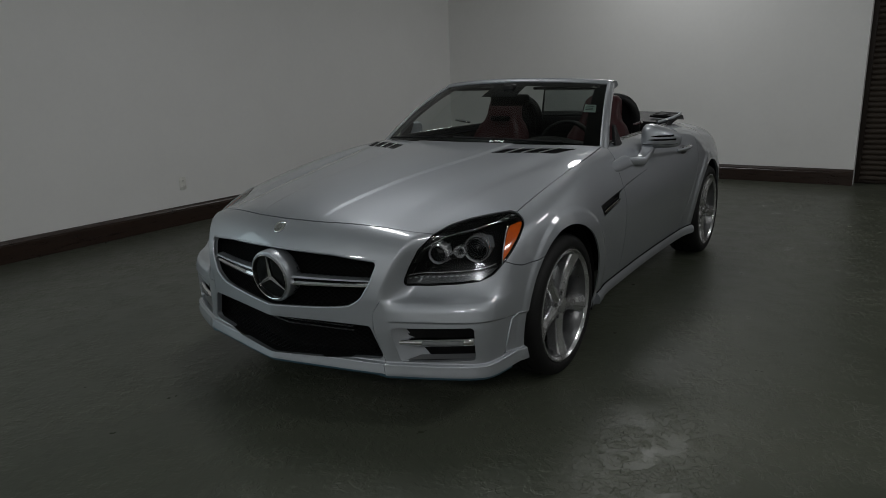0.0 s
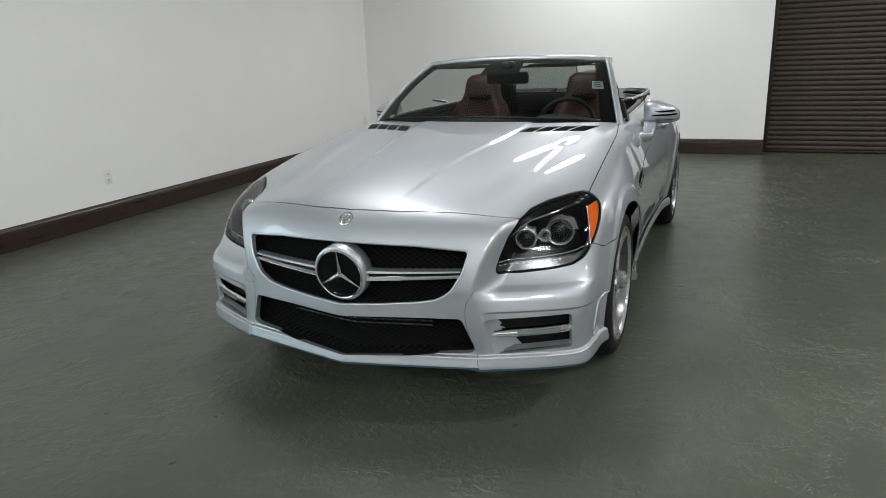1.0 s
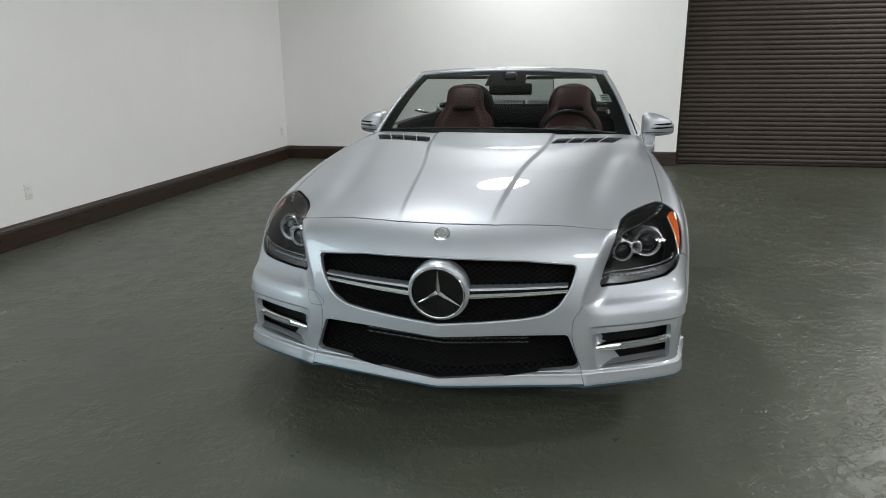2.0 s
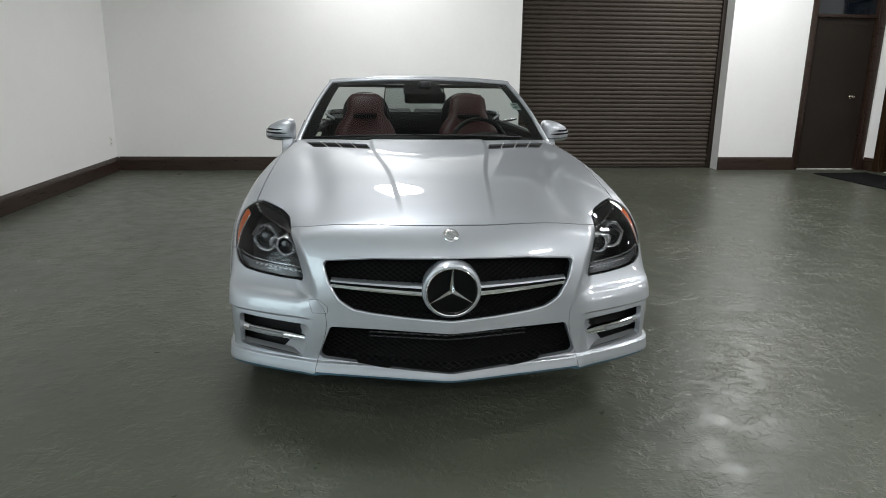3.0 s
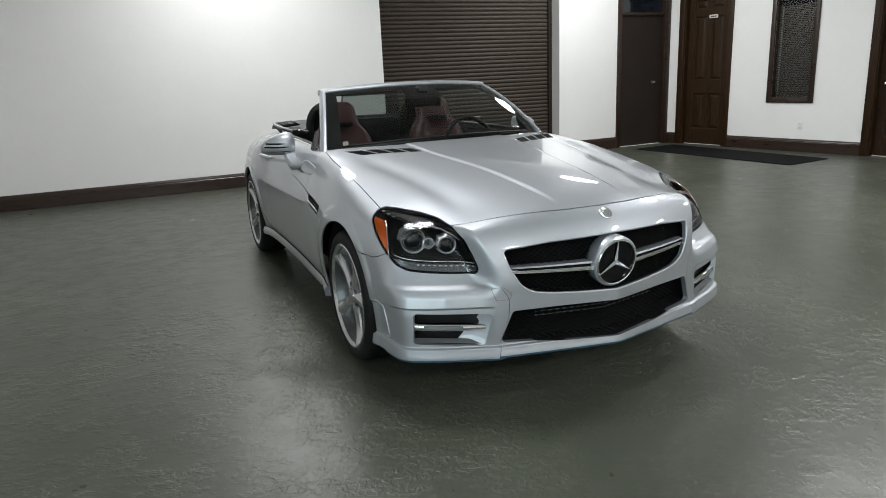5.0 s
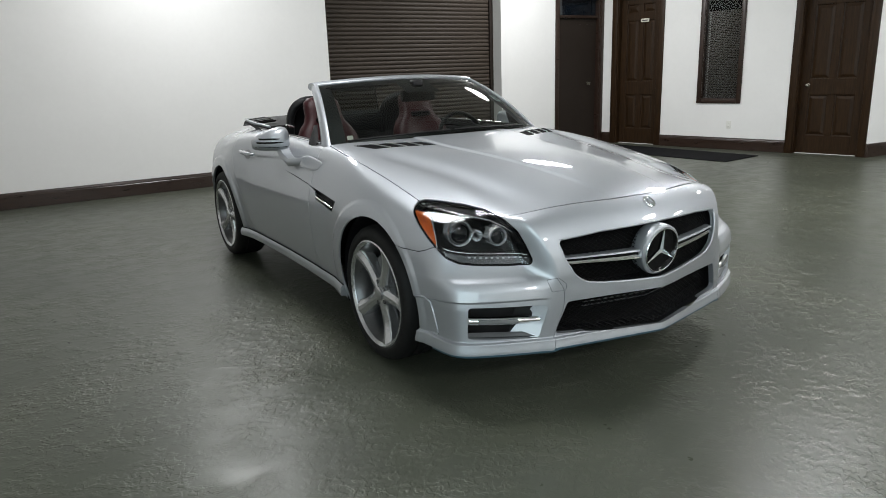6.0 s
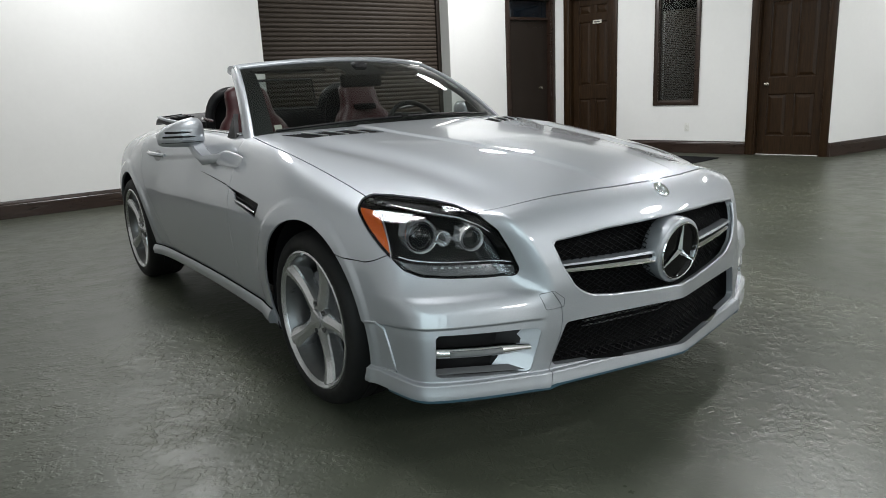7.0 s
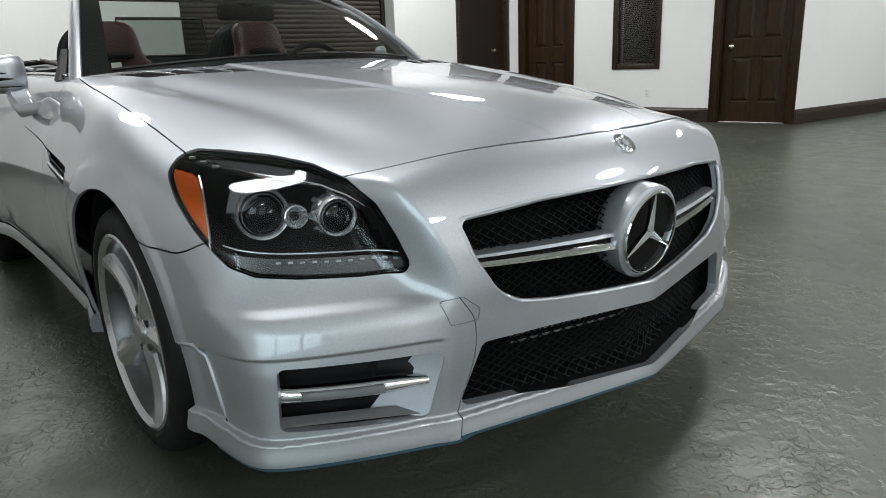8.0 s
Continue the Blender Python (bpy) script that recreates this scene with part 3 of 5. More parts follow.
def skin(h):
    """Vertices and triangles of the skin for x >= 0, about h apart: one vertex for each cell that the skin passes."""
    xs, ys, zs = -h / 2 + h * np.arange(int(.97 / h)), np.arange(-1.02, 3.36, h), np.arange(.10, 1.08, h)
    val = np.empty((len(xs), len(ys), len(zs)), np.float32)
    for i, x in enumerate(xs):
        y, z = np.meshgrid(ys, zs, indexing="ij")
        val[i] = body(np.full_like(y, x), y, z)
    inside = val < 0
    corner = [(i, j, k) for i in (0, 1) for j in (0, 1) for k in (0, 1)]
    cut_of = lambda c: inside[c[0]:inside.shape[0] - 1 + c[0], c[1]:inside.shape[1] - 1 + c[1], c[2]:inside.shape[2] - 1 + c[2]]
    count = sum(cut_of(c).astype(np.int8) for c in corner)
    cells = np.argwhere((count > 0) & (count < 8))
    at = np.full(count.shape, -1, np.int64)
    at[tuple(cells.T)] = np.arange(len(cells))
    total, hits = np.zeros((len(cells), 3)), np.zeros(len(cells))
    for a in corner:
        for axis in range(3):
            if a[axis]:
                continue
            b = list(a)
            b[axis] = 1
            va, vb = val[tuple((cells + a).T)], val[tuple((cells + b).T)]
            m = (va < 0) != (vb < 0)
            u = va[m] / (va[m] - vb[m])
            total[m] += np.array(a) + u[:, None] * (np.array(b) - np.array(a))
            hits[m] += 1
    grid0 = np.array([xs[0], ys[0], zs[0]])
    v = settle(grid0 + h * (cells + total / hits[:, None]))
    v[cells[:, 0] == 0, 0] = 0.0
    quads = []
    for axis in range(3):
        o1, o2 = [d for d in range(3) if d != axis]
        n = list(inside.shape)
        lo, hi = [slice(None)] * 3, [slice(None)] * 3
        lo[axis], hi[axis] = slice(0, n[axis] - 1), slice(1, n[axis])
        a, b = inside[tuple(lo)], inside[tuple(hi)]
        e = np.argwhere(a != b)
        e = e[(e[:, o1] > 0) & (e[:, o2] > 0) & (e[:, o1] < n[o1] - 1) & (e[:, o2] < n[o2] - 1)]
        q = []
        for d1, d2 in ((-1, -1), (0, -1), (0, 0), (-1, 0)):
            c = e.copy()
            c[:, o1] += d1
            c[:, o2] += d2
            q.append(at[tuple(c.T)])
        q = np.stack(q, 1)
        flip = a[tuple(e.T)] == (axis == 1)
        q[flip] = q[flip][:, ::-1]
        quads.append(q)
    q = np.concatenate(quads)
    q = q[(q >= 0).all(1)]
    return v, np.concatenate([q[:, [0, 1, 2]], q[:, [0, 2, 3]]])


def cut(v, t, f):
    """Splits the triangles along f = 0, f being a value for each vertex."""
    f = np.where(np.abs(f) < 2e-5, 2e-5, f)
    neg = f[t] < 0
    k = neg.sum(1)
    keep, mixed = t[(k == 0) | (k == 3)], t[(k == 1) | (k == 2)]
    if not len(mixed):
        return v, t
    nm = f[mixed] < 0
    alone = np.where(nm.sum(1)[:, None] == 1, nm, ~nm).argmax(1)
    r = np.arange(len(mixed))
    a, b, c = mixed[r, alone], mixed[r, (alone + 1) % 3], mixed[r, (alone + 2) % 3]
    pairs = np.sort(np.concatenate([np.stack([a, b], 1), np.stack([a, c], 1)]), 1)
    uniq, back = np.unique(pairs, axis=0, return_inverse=True)
    back = back.ravel() + len(v)
    u = f[uniq[:, 0]] / (f[uniq[:, 0]] - f[uniq[:, 1]])
    v = np.concatenate([v, v[uniq[:, 0]] + u[:, None] * (v[uniq[:, 1]] - v[uniq[:, 0]])])
    ab, ac = back[:len(r)], back[len(r):]
    return v, np.concatenate([keep, np.stack([a, ab, ac], 1), np.stack([ab, b, c], 1), np.stack([ab, c, ac], 1)])


def outline(px, py, poly, round_=0.0):
    """Signed distance to a polygon with corners rounded by round_, negative inside."""
    p, q = np.array(poly, float), np.roll(np.array(poly, float), -1, axis=0)
    if round_:
        # shrink the polygon first, then grow it again as a round outline
        turn = np.sign(np.sum(p[:, 0] * q[:, 1] - q[:, 0] * p[:, 1]))
        d = q - p
        n = np.stack([-d[:, 1], d[:, 0]], 1) * turn / np.linalg.norm(d, axis=1)[:, None]
        prev = np.roll(n, 1, axis=0)
        bis = prev + n
        p = p + round_ * bis / np.maximum((bis * n).sum(1), .25)[:, None]
        q = np.roll(p, -1, axis=0)
    best, odd = np.full(np.shape(px), 1e9), np.zeros(np.shape(px), bool)
    for (ax, ay), (bx, by) in zip(p, q):
        ex, ey = bx - ax, by - ay
        u = np.clip(((px - ax) * ex + (py - ay) * ey) / (ex * ex + ey * ey), 0, 1)
        best = np.minimum(best, (px - ax - u * ex) ** 2 + (py - ay - u * ey) ** 2)
        odd ^= ((ay > py) != (by > py)) & (px < (bx - ax) * (py - ay) / (by - ay if by != ay else 1e-9) + ax)
    return np.where(odd, -1, 1) * np.sqrt(best) - round_


# outlines of the openings, on one side
LAMP_EYE = [(-.120, .556), (-.088, .625), (-.052, .685), (.006, .726), (.085, .748), (.185, .763), (.285, .773), (.345, .776), (.371, .768), (.379, .745), (.342, .700), (.297, .655), (.256, .620), (.215, .588), (.165, .570), (.09, .562), (-.02, .556)]
GRILLE = [(-.2, .677), (.0, .677), (.28, .670), (.466, .652), (.446, .575), (.405, .505), (.355, .474), (.28, .462), (.15, .452), (.0, .446), (-.2, .44)]
INTAKE = [(-.2, .404), (.0, .404), (.25, .408), (.438, .408), (.487, .279), (.25, .262), (.0, .252), (-.2, .245)]
FOG = [(.515, .405), (.795, .412), (.797, .284), (.545, .270)]
HOOD_VENT = [(.655, .605), (.600, .455), (.300, .322), (.325, .445)]
SIDE_VENT = [(.80, .731), (.66, .719), (.36, .694), (.395, .638), (.64, .670), (.665, .709)]
WASHER = [(.517, .503), (.478, .510), (.444, .482), (.447, .458), (.503, .456)]


def lamp_s(x, y):
    return .72 * np.abs(x) + .69 * y


def in_lamp(v):
    return np.where((v[:, 1] < .05) & (v[:, 0] > .45) & (v[:, 2] > .5), outline(lamp_s(v[:, 0], v[:, 1]), v[:, 2], LAMP_EYE, .018), 1.0)


def in_front(poly, round_, depth=-.5):
    return lambda v: np.where(v[:, 1] < depth, outline(v[:, 0], v[:, 2], poly, round_), 1.0)


def cowl_y(a):
    return .515 + .23 * (a / .7) ** 2


def in_hood(v):
    a, y = v[:, 0], v[:, 1]
    nose = curve(a, [(0, -.778), (.13, -.768), (.25, -.745), (.40, -.703), (.541, -.645), (.60, -.59), (.8, -.3)]) - y
    side = a - curve(y, [(-.9, .60), (-.6, .60), (-.28, .772), (0, .768), (.4, .755), (.75, .716), (1.2, .65)])
    return np.where(v[:, 2] > .68, np.maximum(nose * .8, side), 1.0)


def in_cockpit(v):
    a, y = v[:, 0], v[:, 1]
    x_in = curve(y, [(.4, .70), (.75, .70), (1.2, .69), (1.9, .665), (2.25, .60)])
    return np.where(v[:, 2] > .75, np.maximum(np.maximum(cowl_y(a) - y, y - 2.22), a - x_in), 1.0)


def in_arch(v):
    f = np.hypot(v[:, 1] + .035, v[:, 2] - .322) - .362
    r = np.hypot(v[:, 1] - 2.41, v[:, 2] - .322) - .355
    return np.where(v[:, 0] > .45, np.minimum(f, r), 1.0)


def in_door(v):
    y, z = v[:, 1], v[:, 2]
    front = .70 + .05 * z + .25 * np.maximum(z - .75, 0)
    back = curve(z, [(.2, 1.80), (.32, 1.86), (.52, 1.985), (.63, 2.06), (.80, 2.135), (.95, 2.17)])
    return np.where(v[:, 0] > .5, np.maximum(np.maximum(front - y, y - back), .262 - z), 1.0)


def over_bumper(v):
    """Positive above the joint between front bumper and wing."""
    y, z = v[:, 1], v[:, 2]
    return np.where((v[:, 0] > .7) & (y > -.56) & (y < .1), z - curve(y, [(-.56, .66), (-.47, .622), (-.43, .605), (-.39, .597), (-.33, .597), (-.2, .612)]), -1.0)


def under(v):
    return v[:, 2] - curve(v[:, 1], [(-.9, .227), (-.75, .229), (-.45, .225), (.0, .215), (.5, .20), (3.0, .22)]) + .008 * step(.497, .503, np.abs(v[:, 0])) * (v[:, 1] < -.3)


def split_line(v):
    """Joint between the middle of the bumper and its corners."""
    return np.where((v[:, 1] < -.6) & (v[:, 2] < .512), v[:, 0] - curve(v[:, 2], [(.2, .506), (.26, .492), (.42, .452), (.455, .454), (.50, .478), (.55, .512)]), 1.0)


def amber_cut(v):
    s = lamp_s(v[:, 0], v[:, 1])
    return np.where(in_lamp(v) < .02, curve(v[:, 2], [(.60, .258), (.64, .264), (.69, .281), (.73, .306), (.742, .322), (.756, .40)]) - s, 1.0)


def tray_cut(v):
    s = lamp_s(v[:, 0], v[:, 1])
    return np.where(in_lamp(v) < .02, v[:, 2] - curve(s, [(-.12, .588), (0, .592), (.12, .598), (.22, .612), (.26, .63)]), 1.0)


def brow_cut(v):
    s = lamp_s(v[:, 0], v[:, 1])
    return np.where(in_lamp(v) < .02, curve(s, [(-.05, .64), (.0, .700), (.085, .722), (.185, .735), (.28, .750), (.36, .765)]) - v[:, 2], 1.0)


V, T = skin(.0088)
# let vertices lie along the creases: the lip, the ledge over the fog lamps and the bonnet's folds
ridge_of = lambda v: v[:, 0] - curve(v[:, 1], [(-.8, .17), (-.6, .185), (-.2, .22), (.35, .30), (.7, .32)])
ledge_of = lambda v: v[:, 2] + np.where((v[:, 0] > .8) & (v[:, 1] < -.1), .10 * np.maximum(v[:, 1] + .62, 0), 0)
for rule, shifts in ((lambda v: np.where(v[:, 1] < -.2, v[:, 2], 1), (.269, .265, .261)), (lambda v: np.where((v[:, 1] < -.2) & (v[:, 0] > .48), ledge_of(v), 1), (.437, .431, .425)), (lambda v: np.where((v[:, 1] < .8) & (v[:, 2] > .7), ridge_of(v), 1), (.006, -.007, -.020))):
    for s in shifts:
        V, T = cut(V, T, rule(V) - s)
V = np.where(V[:, :1] == 0, settle(V, 3) * [0, 1, 1], settle(V, 3))
GAPS = .0018
in_grille, in_intake, in_fog = in_front(GRILLE, .022), in_front(INTAKE, .018), in_front(FOG, .014)
in_washer = in_front(WASHER, .006)
in_vent = lambda v: np.where(v[:, 2] > .84, outline(v[:, 0], v[:, 1], HOOD_VENT, .010), 1.0)
in_side_vent = lambda v: np.where(v[:, 0] > .6, outline(v[:, 1], v[:, 2], SIDE_VENT, .0), 1.0)
for rule, shifts in ((under, (0,)), (in_arch, (0,)), (in_cockpit, (0,)), (in_lamp, (0, .004, -.0045)), (in_grille, (0,)), (in_intake, (0,)), (in_fog, (0,)), (in_vent, (0,)), (in_side_vent, (0,)),
                     (in_hood, (-GAPS, GAPS)), (in_door, (-GAPS, GAPS)), (over_bumper, (-GAPS, GAPS)), (split_line, (-.0009, .0009)), (in_washer, (-.001, .001)), (amber_cut, (0,)), (tray_cut, (0,)), (brow_cut, (0,))):
    for s in shifts:
        V, T = cut(V, T, rule(V) - s)
used, T = np.unique(T, return_inverse=True)
V, T = V[used], T.reshape(-1, 3)
mid = V[T].mean(1)
area = np.linalg.norm(np.cross(V[T[:, 1]] - V[T[:, 0]], V[T[:, 2]] - V[T[:, 0]]), axis=1)
R = {name: rule(mid) for name, rule in dict(under=under, arch=in_arch, pit=in_cockpit, lamp=in_lamp, grille=in_grille, intake=in_intake, fog=in_fog, vent=in_vent, side=in_side_vent, hood=in_hood, door=in_door, bumper=over_bumper, split=split_line, washer=in_washer).items()}
gone = (R["under"] < 0) | (R["arch"] < 0) | (R["pit"] < 0) | (R["grille"] < 0) | (R["intake"] < 0) | (R["fog"] < 0) | (R["vent"] < 0) | (R["side"] < 0) | (area < 1e-11)
eye = ~gone & (R["lamp"] < 0)
seam = ~gone & ~eye & ((R["lamp"] < .004) | ((np.abs(R["hood"]) < GAPS) & (mid[:, 1] < .8)) | (np.abs(R["door"]) < GAPS) | (np.abs(R["bumper"]) < GAPS) | (np.abs(R["split"]) < .0009))
washer_line = ~gone & ~eye & ~seam & (np.abs(R["washer"]) < .001)
free = ~gone & ~eye & ~seam & ~washer_line
hood_t = free & (R["hood"] < 0)
door_t = free & ~hood_t & (R["door"] < 0)
rear_t = free & ~hood_t & ~door_t & (mid[:, 1] > 1.3)
wing_t = free & ~hood_t & ~door_t & ~rear_t & (((R["bumper"] > 0) & (mid[:, 0] > .7)) | (mid[:, 1] > -.26))
bumper_t = free & ~hood_t & ~door_t & ~rear_t & ~wing_t
N = slope(V)


def panel(name, mask, mat, parent, sides, label="", lip=.012, lift=0.0, along=None, lip_mat=None):
    """Makes a panel of the skin's triangles in mask. sides: "both" joins it with its mirror image into one mesh, else "+" or "-".
    lip: how deep its edges turn in; lift: how far it stands off the skin (along a fixed way if given)."""
    t = T[mask]
    ids, t = np.unique(t, return_inverse=True)
    t = t.reshape(-1, 3)
    v, n = V[ids], N[ids]
    v = v + (n * lift if along is None else np.array(along) * lift)
    edges = np.sort(np.concatenate([t[:, [0, 1]], t[:, [1, 2]], t[:, [2, 0]]]), 1)
    way = np.concatenate([t[:, [0, 1]], t[:, [1, 2]], t[:, [2, 0]]])
    _, first, times = np.unique(edges, axis=0, return_index=True, return_counts=True)
    rim = way[first[times == 1]]
    rim = rim[~((np.abs(v[rim[:, 0], 0]) < 1e-6) & (np.abs(v[rim[:, 1], 0]) < 1e-6))]
    verts, faces, corner = [v], [t], [n[t].reshape(-1, 3)]
    quads, quad_n = np.zeros((0, 4), int), np.zeros((0, 3))
    if lip and len(rim):
        a, b = v[rim[:, 0]], v[rim[:, 1]]
        inward = lambda k: -n[rim[:, k]] * lip
        strip = np.concatenate([a, b, b + inward(1), a + inward(0)])
        m, base = len(rim), len(v)
        quads = base + np.stack([np.arange(m) + m, np.arange(m), np.arange(m) + 3 * m, np.arange(m) + 2 * m], 1)
        fn = np.cross(a - b, inward(0))
        fn /= np.maximum(np.linalg.norm(fn, axis=1, keepdims=True), 1e-9)
        quad_n = np.repeat(fn, 4, axis=0)
        verts.append(strip)
    v = np.concatenate(verts)
    tri_n = corner[0]
    if sides == "both":
        flip = np.array([-1, 1, 1])
        k = len(v)
        other = np.arange(k) + k
        on_axis = np.abs(v[:, 0]) < 1e-6
        on_axis[len(ids):] = False
        other[on_axis] = np.arange(k)[on_axis]
        v2 = v * flip
        v = np.concatenate([v, v2])
        t2, q2 = other[t][:, ::-1], other[quads][:, ::-1]
        n2 = (tri_n.reshape(-1, 3, 3) * flip)[:, ::-1].reshape(-1, 3)
        qn2 = (quad_n.reshape(-1, 4, 3) * flip)[:, ::-1].reshape(-1, 3)
        faces = [tuple(f) for f in t] + [tuple(f) for f in quads] + [tuple(f) for f in t2] + [tuple(f) for f in q2]
        normals = np.concatenate([tri_n, quad_n, n2, qn2])
        mats = [0] * len(t) + [1] * len(quads) + [0] * len(t2) + [1] * len(q2)
    else:
        if sides == "-":
            flip = np.array([-1, 1, 1])
            v, t, quads = v * flip, t[:, ::-1], quads[:, ::-1]
            tri_n = (tri_n.reshape(-1, 3, 3) * flip)[:, ::-1].reshape(-1, 3)
            quad_n = (quad_n.reshape(-1, 4, 3) * flip)[:, ::-1].reshape(-1, 3)
        faces = [tuple(f) for f in t] + [tuple(f) for f in quads]
        normals = np.concatenate([tri_n, quad_n])
        mats = [0] * len(t) + [1] * len(quads)
    used_now = np.unique(np.concatenate([np.ravel(f) for f in faces]))
    renum = np.full(len(v), -1)
    renum[used_now] = np.arange(len(used_now))
    faces = [tuple(renum[list(f)]) for f in faces]
    ob = mesh_object(name, v[used_now], faces, mat, parent, label, normals=normals.tolist())
    if lip_mat is not None:
        ob.data.materials.append(lip_mat)
        ob.data.polygons.foreach_set("material_index", mats)
    return ob


def skin_point(x, y, z, way, deep=0.0):
    """The place where the skin is met from (x, y, z) along a way, then deep metres further."""
    way = np.array(way, float) / np.linalg.norm(way)
    lo, hi = 0.0, 1.2
    p = np.array([x, y, z], float)
    d = np.linspace(lo, hi, 600)
    q = p + d[:, None] * way
    f = body(*q.T)
    i = int(np.argmax(f < 0))
    a, b = (f[i - 1], f[i]) if i else (0, -1)
    s = d[max(i - 1, 0)] + (d[1] - d[0]) * a / (a - b)
    return Vector(p + (s + deep) * way)


def nose_point(x, z, deep=0.0):
    return skin_point(x, -1.3, z, (0, 1, 0), deep)


def lamp_point(s, z, deep=0.0):
    """A place on the headlamp's cover by its own measures s and z."""
    base = Vector((.72 * s, .69 * s, z)) + Vector((.69, -.72, 0)) * 1.3
    return skin_point(base.x / .9945, base.y / .9945, z, (-.69, .72, 0), deep)


# ---- the car: panels ----
car = empty("car", "silver two-seat roadster with its roof down and red leather seats", "car")
panel("bonnet", hood_t, PAINT, car, "both")
bumper = panel("front_bumper", bumper_t, PAINT, car, "both", lip=.022)
panel("cover_joint", washer_line, LAMP_GREY, bumper, "-", "fine joint round the tow-eye cover", lip=0, lift=-.002)
panel("bumper_corner", washer_line, PAINT, bumper, "+", lip=0)
wings = [panel("front_wing", wing_t, PAINT, car, s, lip=.007) for s in "+-"]
doors = [panel("car_door", door_t, PAINT, car, s, lip=.014) for s in "+-"]
panel("rear_body", rear_t, PAINT, car, "both", lip=.014)
panel("panel_joint", seam, GAP, car, "both", "dark joints between the body panels", lip=0, lift=-.006)

# dark film along the lower edge of the front lip
rings = []
for t in np.linspace(-66, 66, 61):
    out = Vector((math.sin(radians(t)), -math.cos(radians(t)), 0))
    q = skin_point(1.7 * out.x, -.1 + 1.7 * out.y, .2305, -out, .003)
    q.z = float(under(np.array([[abs(q.x), q.y, 0.0]]))[0]) * -1
    rings.append([q - out * d + Vector((0, 0, z)) for d, z in ((.0, .001), (.002, -.010), (.03, -.011), (.03, .001))])
mesh_object("lip_film", *loft(rings), BLUE, bumper, "thin dark blue strip under the lip")


def inner_plate(name, poly, way, deep, mat, parent, label="", n=26):
    """A plate behind an opening of the nose, following the skin at a depth."""
    xs = [p[0] for p in poly]
    zs = [p[1] for p in poly]
    x0, x1, z0, z1 = min(xs) - .03, max(xs) + .03, min(zs) - .03, max(zs) + .03
    v, f = [], []
    m = 8
    for i in range(n + 1):
        for j in range(m + 1):
            x, z = x0 + (x1 - x0) * i / n, z0 + (z1 - z0) * j / m
            v.append(nose_point(x, z, deep))
    for i in range(n):
        for j in range(m):
            a = i * (m + 1) + j
            f.append((a, a + m + 1, a + m + 2, a + 1))
    return mesh_object(name, v, f, mat, parent, label)


def lattice(poly, dx, dz, deep, r, mirror_poly=True):
    """A woven lattice of thin bars in the shape of an opening, set into the nose."""
    full = [(-x, z) for x, z in reversed([p for p in poly if p[0] > 0])] + [p for p in poly if p[0] >= 0] if mirror_poly else poly
    verts, faces = [], []
    xs = [p[0] for p in full]
    zs = [p[1] for p in full]
    h = max(zs) - min(zs)
    reach = h * dx / dz
    count = int((max(xs) - min(xs) + 2 * reach) / dx) + 2
    for sign in (1, -1):
        for k in range(count):
            x0 = min(xs) - reach + k * dx
            pts = []
            for q in np.linspace(0, 1, 60):
                z = min(zs) - .01 + (h + .02) * q
                x = x0 + sign * (z - min(zs)) * dx / dz + (reach if sign < 0 else 0)
                pts.append((x, z))
            inside_ = outline(np.array([p[0] for p in pts]), np.array([p[1] for p in pts]), full) < .008
            run_ = []
            for p, ok in list(zip(pts, inside_)) + [((0, 0), False)]:
                if ok:
                    run_.append(p)
                elif run_:
                    if len(run_) > 2:
                        some = run_[::6] + ([run_[-1]] if (len(run_) - 1) % 6 else [])
                        path = [nose_point(x, z, deep + (.0016 if sign > 0 else -.0016)) for x, z in some]
                        if len(path) > 1:
                            v, f = tube(path, r, 4)
                            faces += [tuple(i + len(verts) for i in g) for g in f]
                            verts += v
                    run_ = []
    return verts, faces


def duct(name, poly, near, far, parent, label):
    """The walls of an opening, from just behind the skin to its back."""
    half = [p for p in poly if p[0] >= 0]
    full = [(-x, z) for x, z in reversed([p for p in half if p[0] > 0])] + half
    fine = []
    for (ax, az), (bx, bz) in zip(full, full[1:] + full[:1]):
        k = max(1, int(math.hypot(bx - ax, bz - az) / .05))
        fine += [(ax + (bx - ax) * q / k, az + (bz - az) * q / k) for q in range(k)]
    grow = [(x * 1.012 + .004 * (1 if x > 0 else -1), z + .004 * (1 if z > .5 * (min(q[1] for q in poly) + max(q[1] for q in poly)) else -1)) for x, z in fine]
    mesh_object(name, *loft([[nose_point(x, z, d) for x, z in grow] for d in (near, far)], cap=False), BLACK, parent, label, smooth=40)


# ---- grille ----
# near-black plate: the shade behind the grille is its colour
inner_plate("grille_backing", [(-.47, .44), (.47, .68)], None, .10, GAP, car, "black plate standing in for the shade behind the grille")
duct("grille_duct", GRILLE, .016, .104, car, "black inner wall of the grille opening")
grille = mesh_object("grille", *lattice(GRILLE, .0265, .0175, .045, .0016), MESH, car, "black diamond-mesh grille", smooth=0)


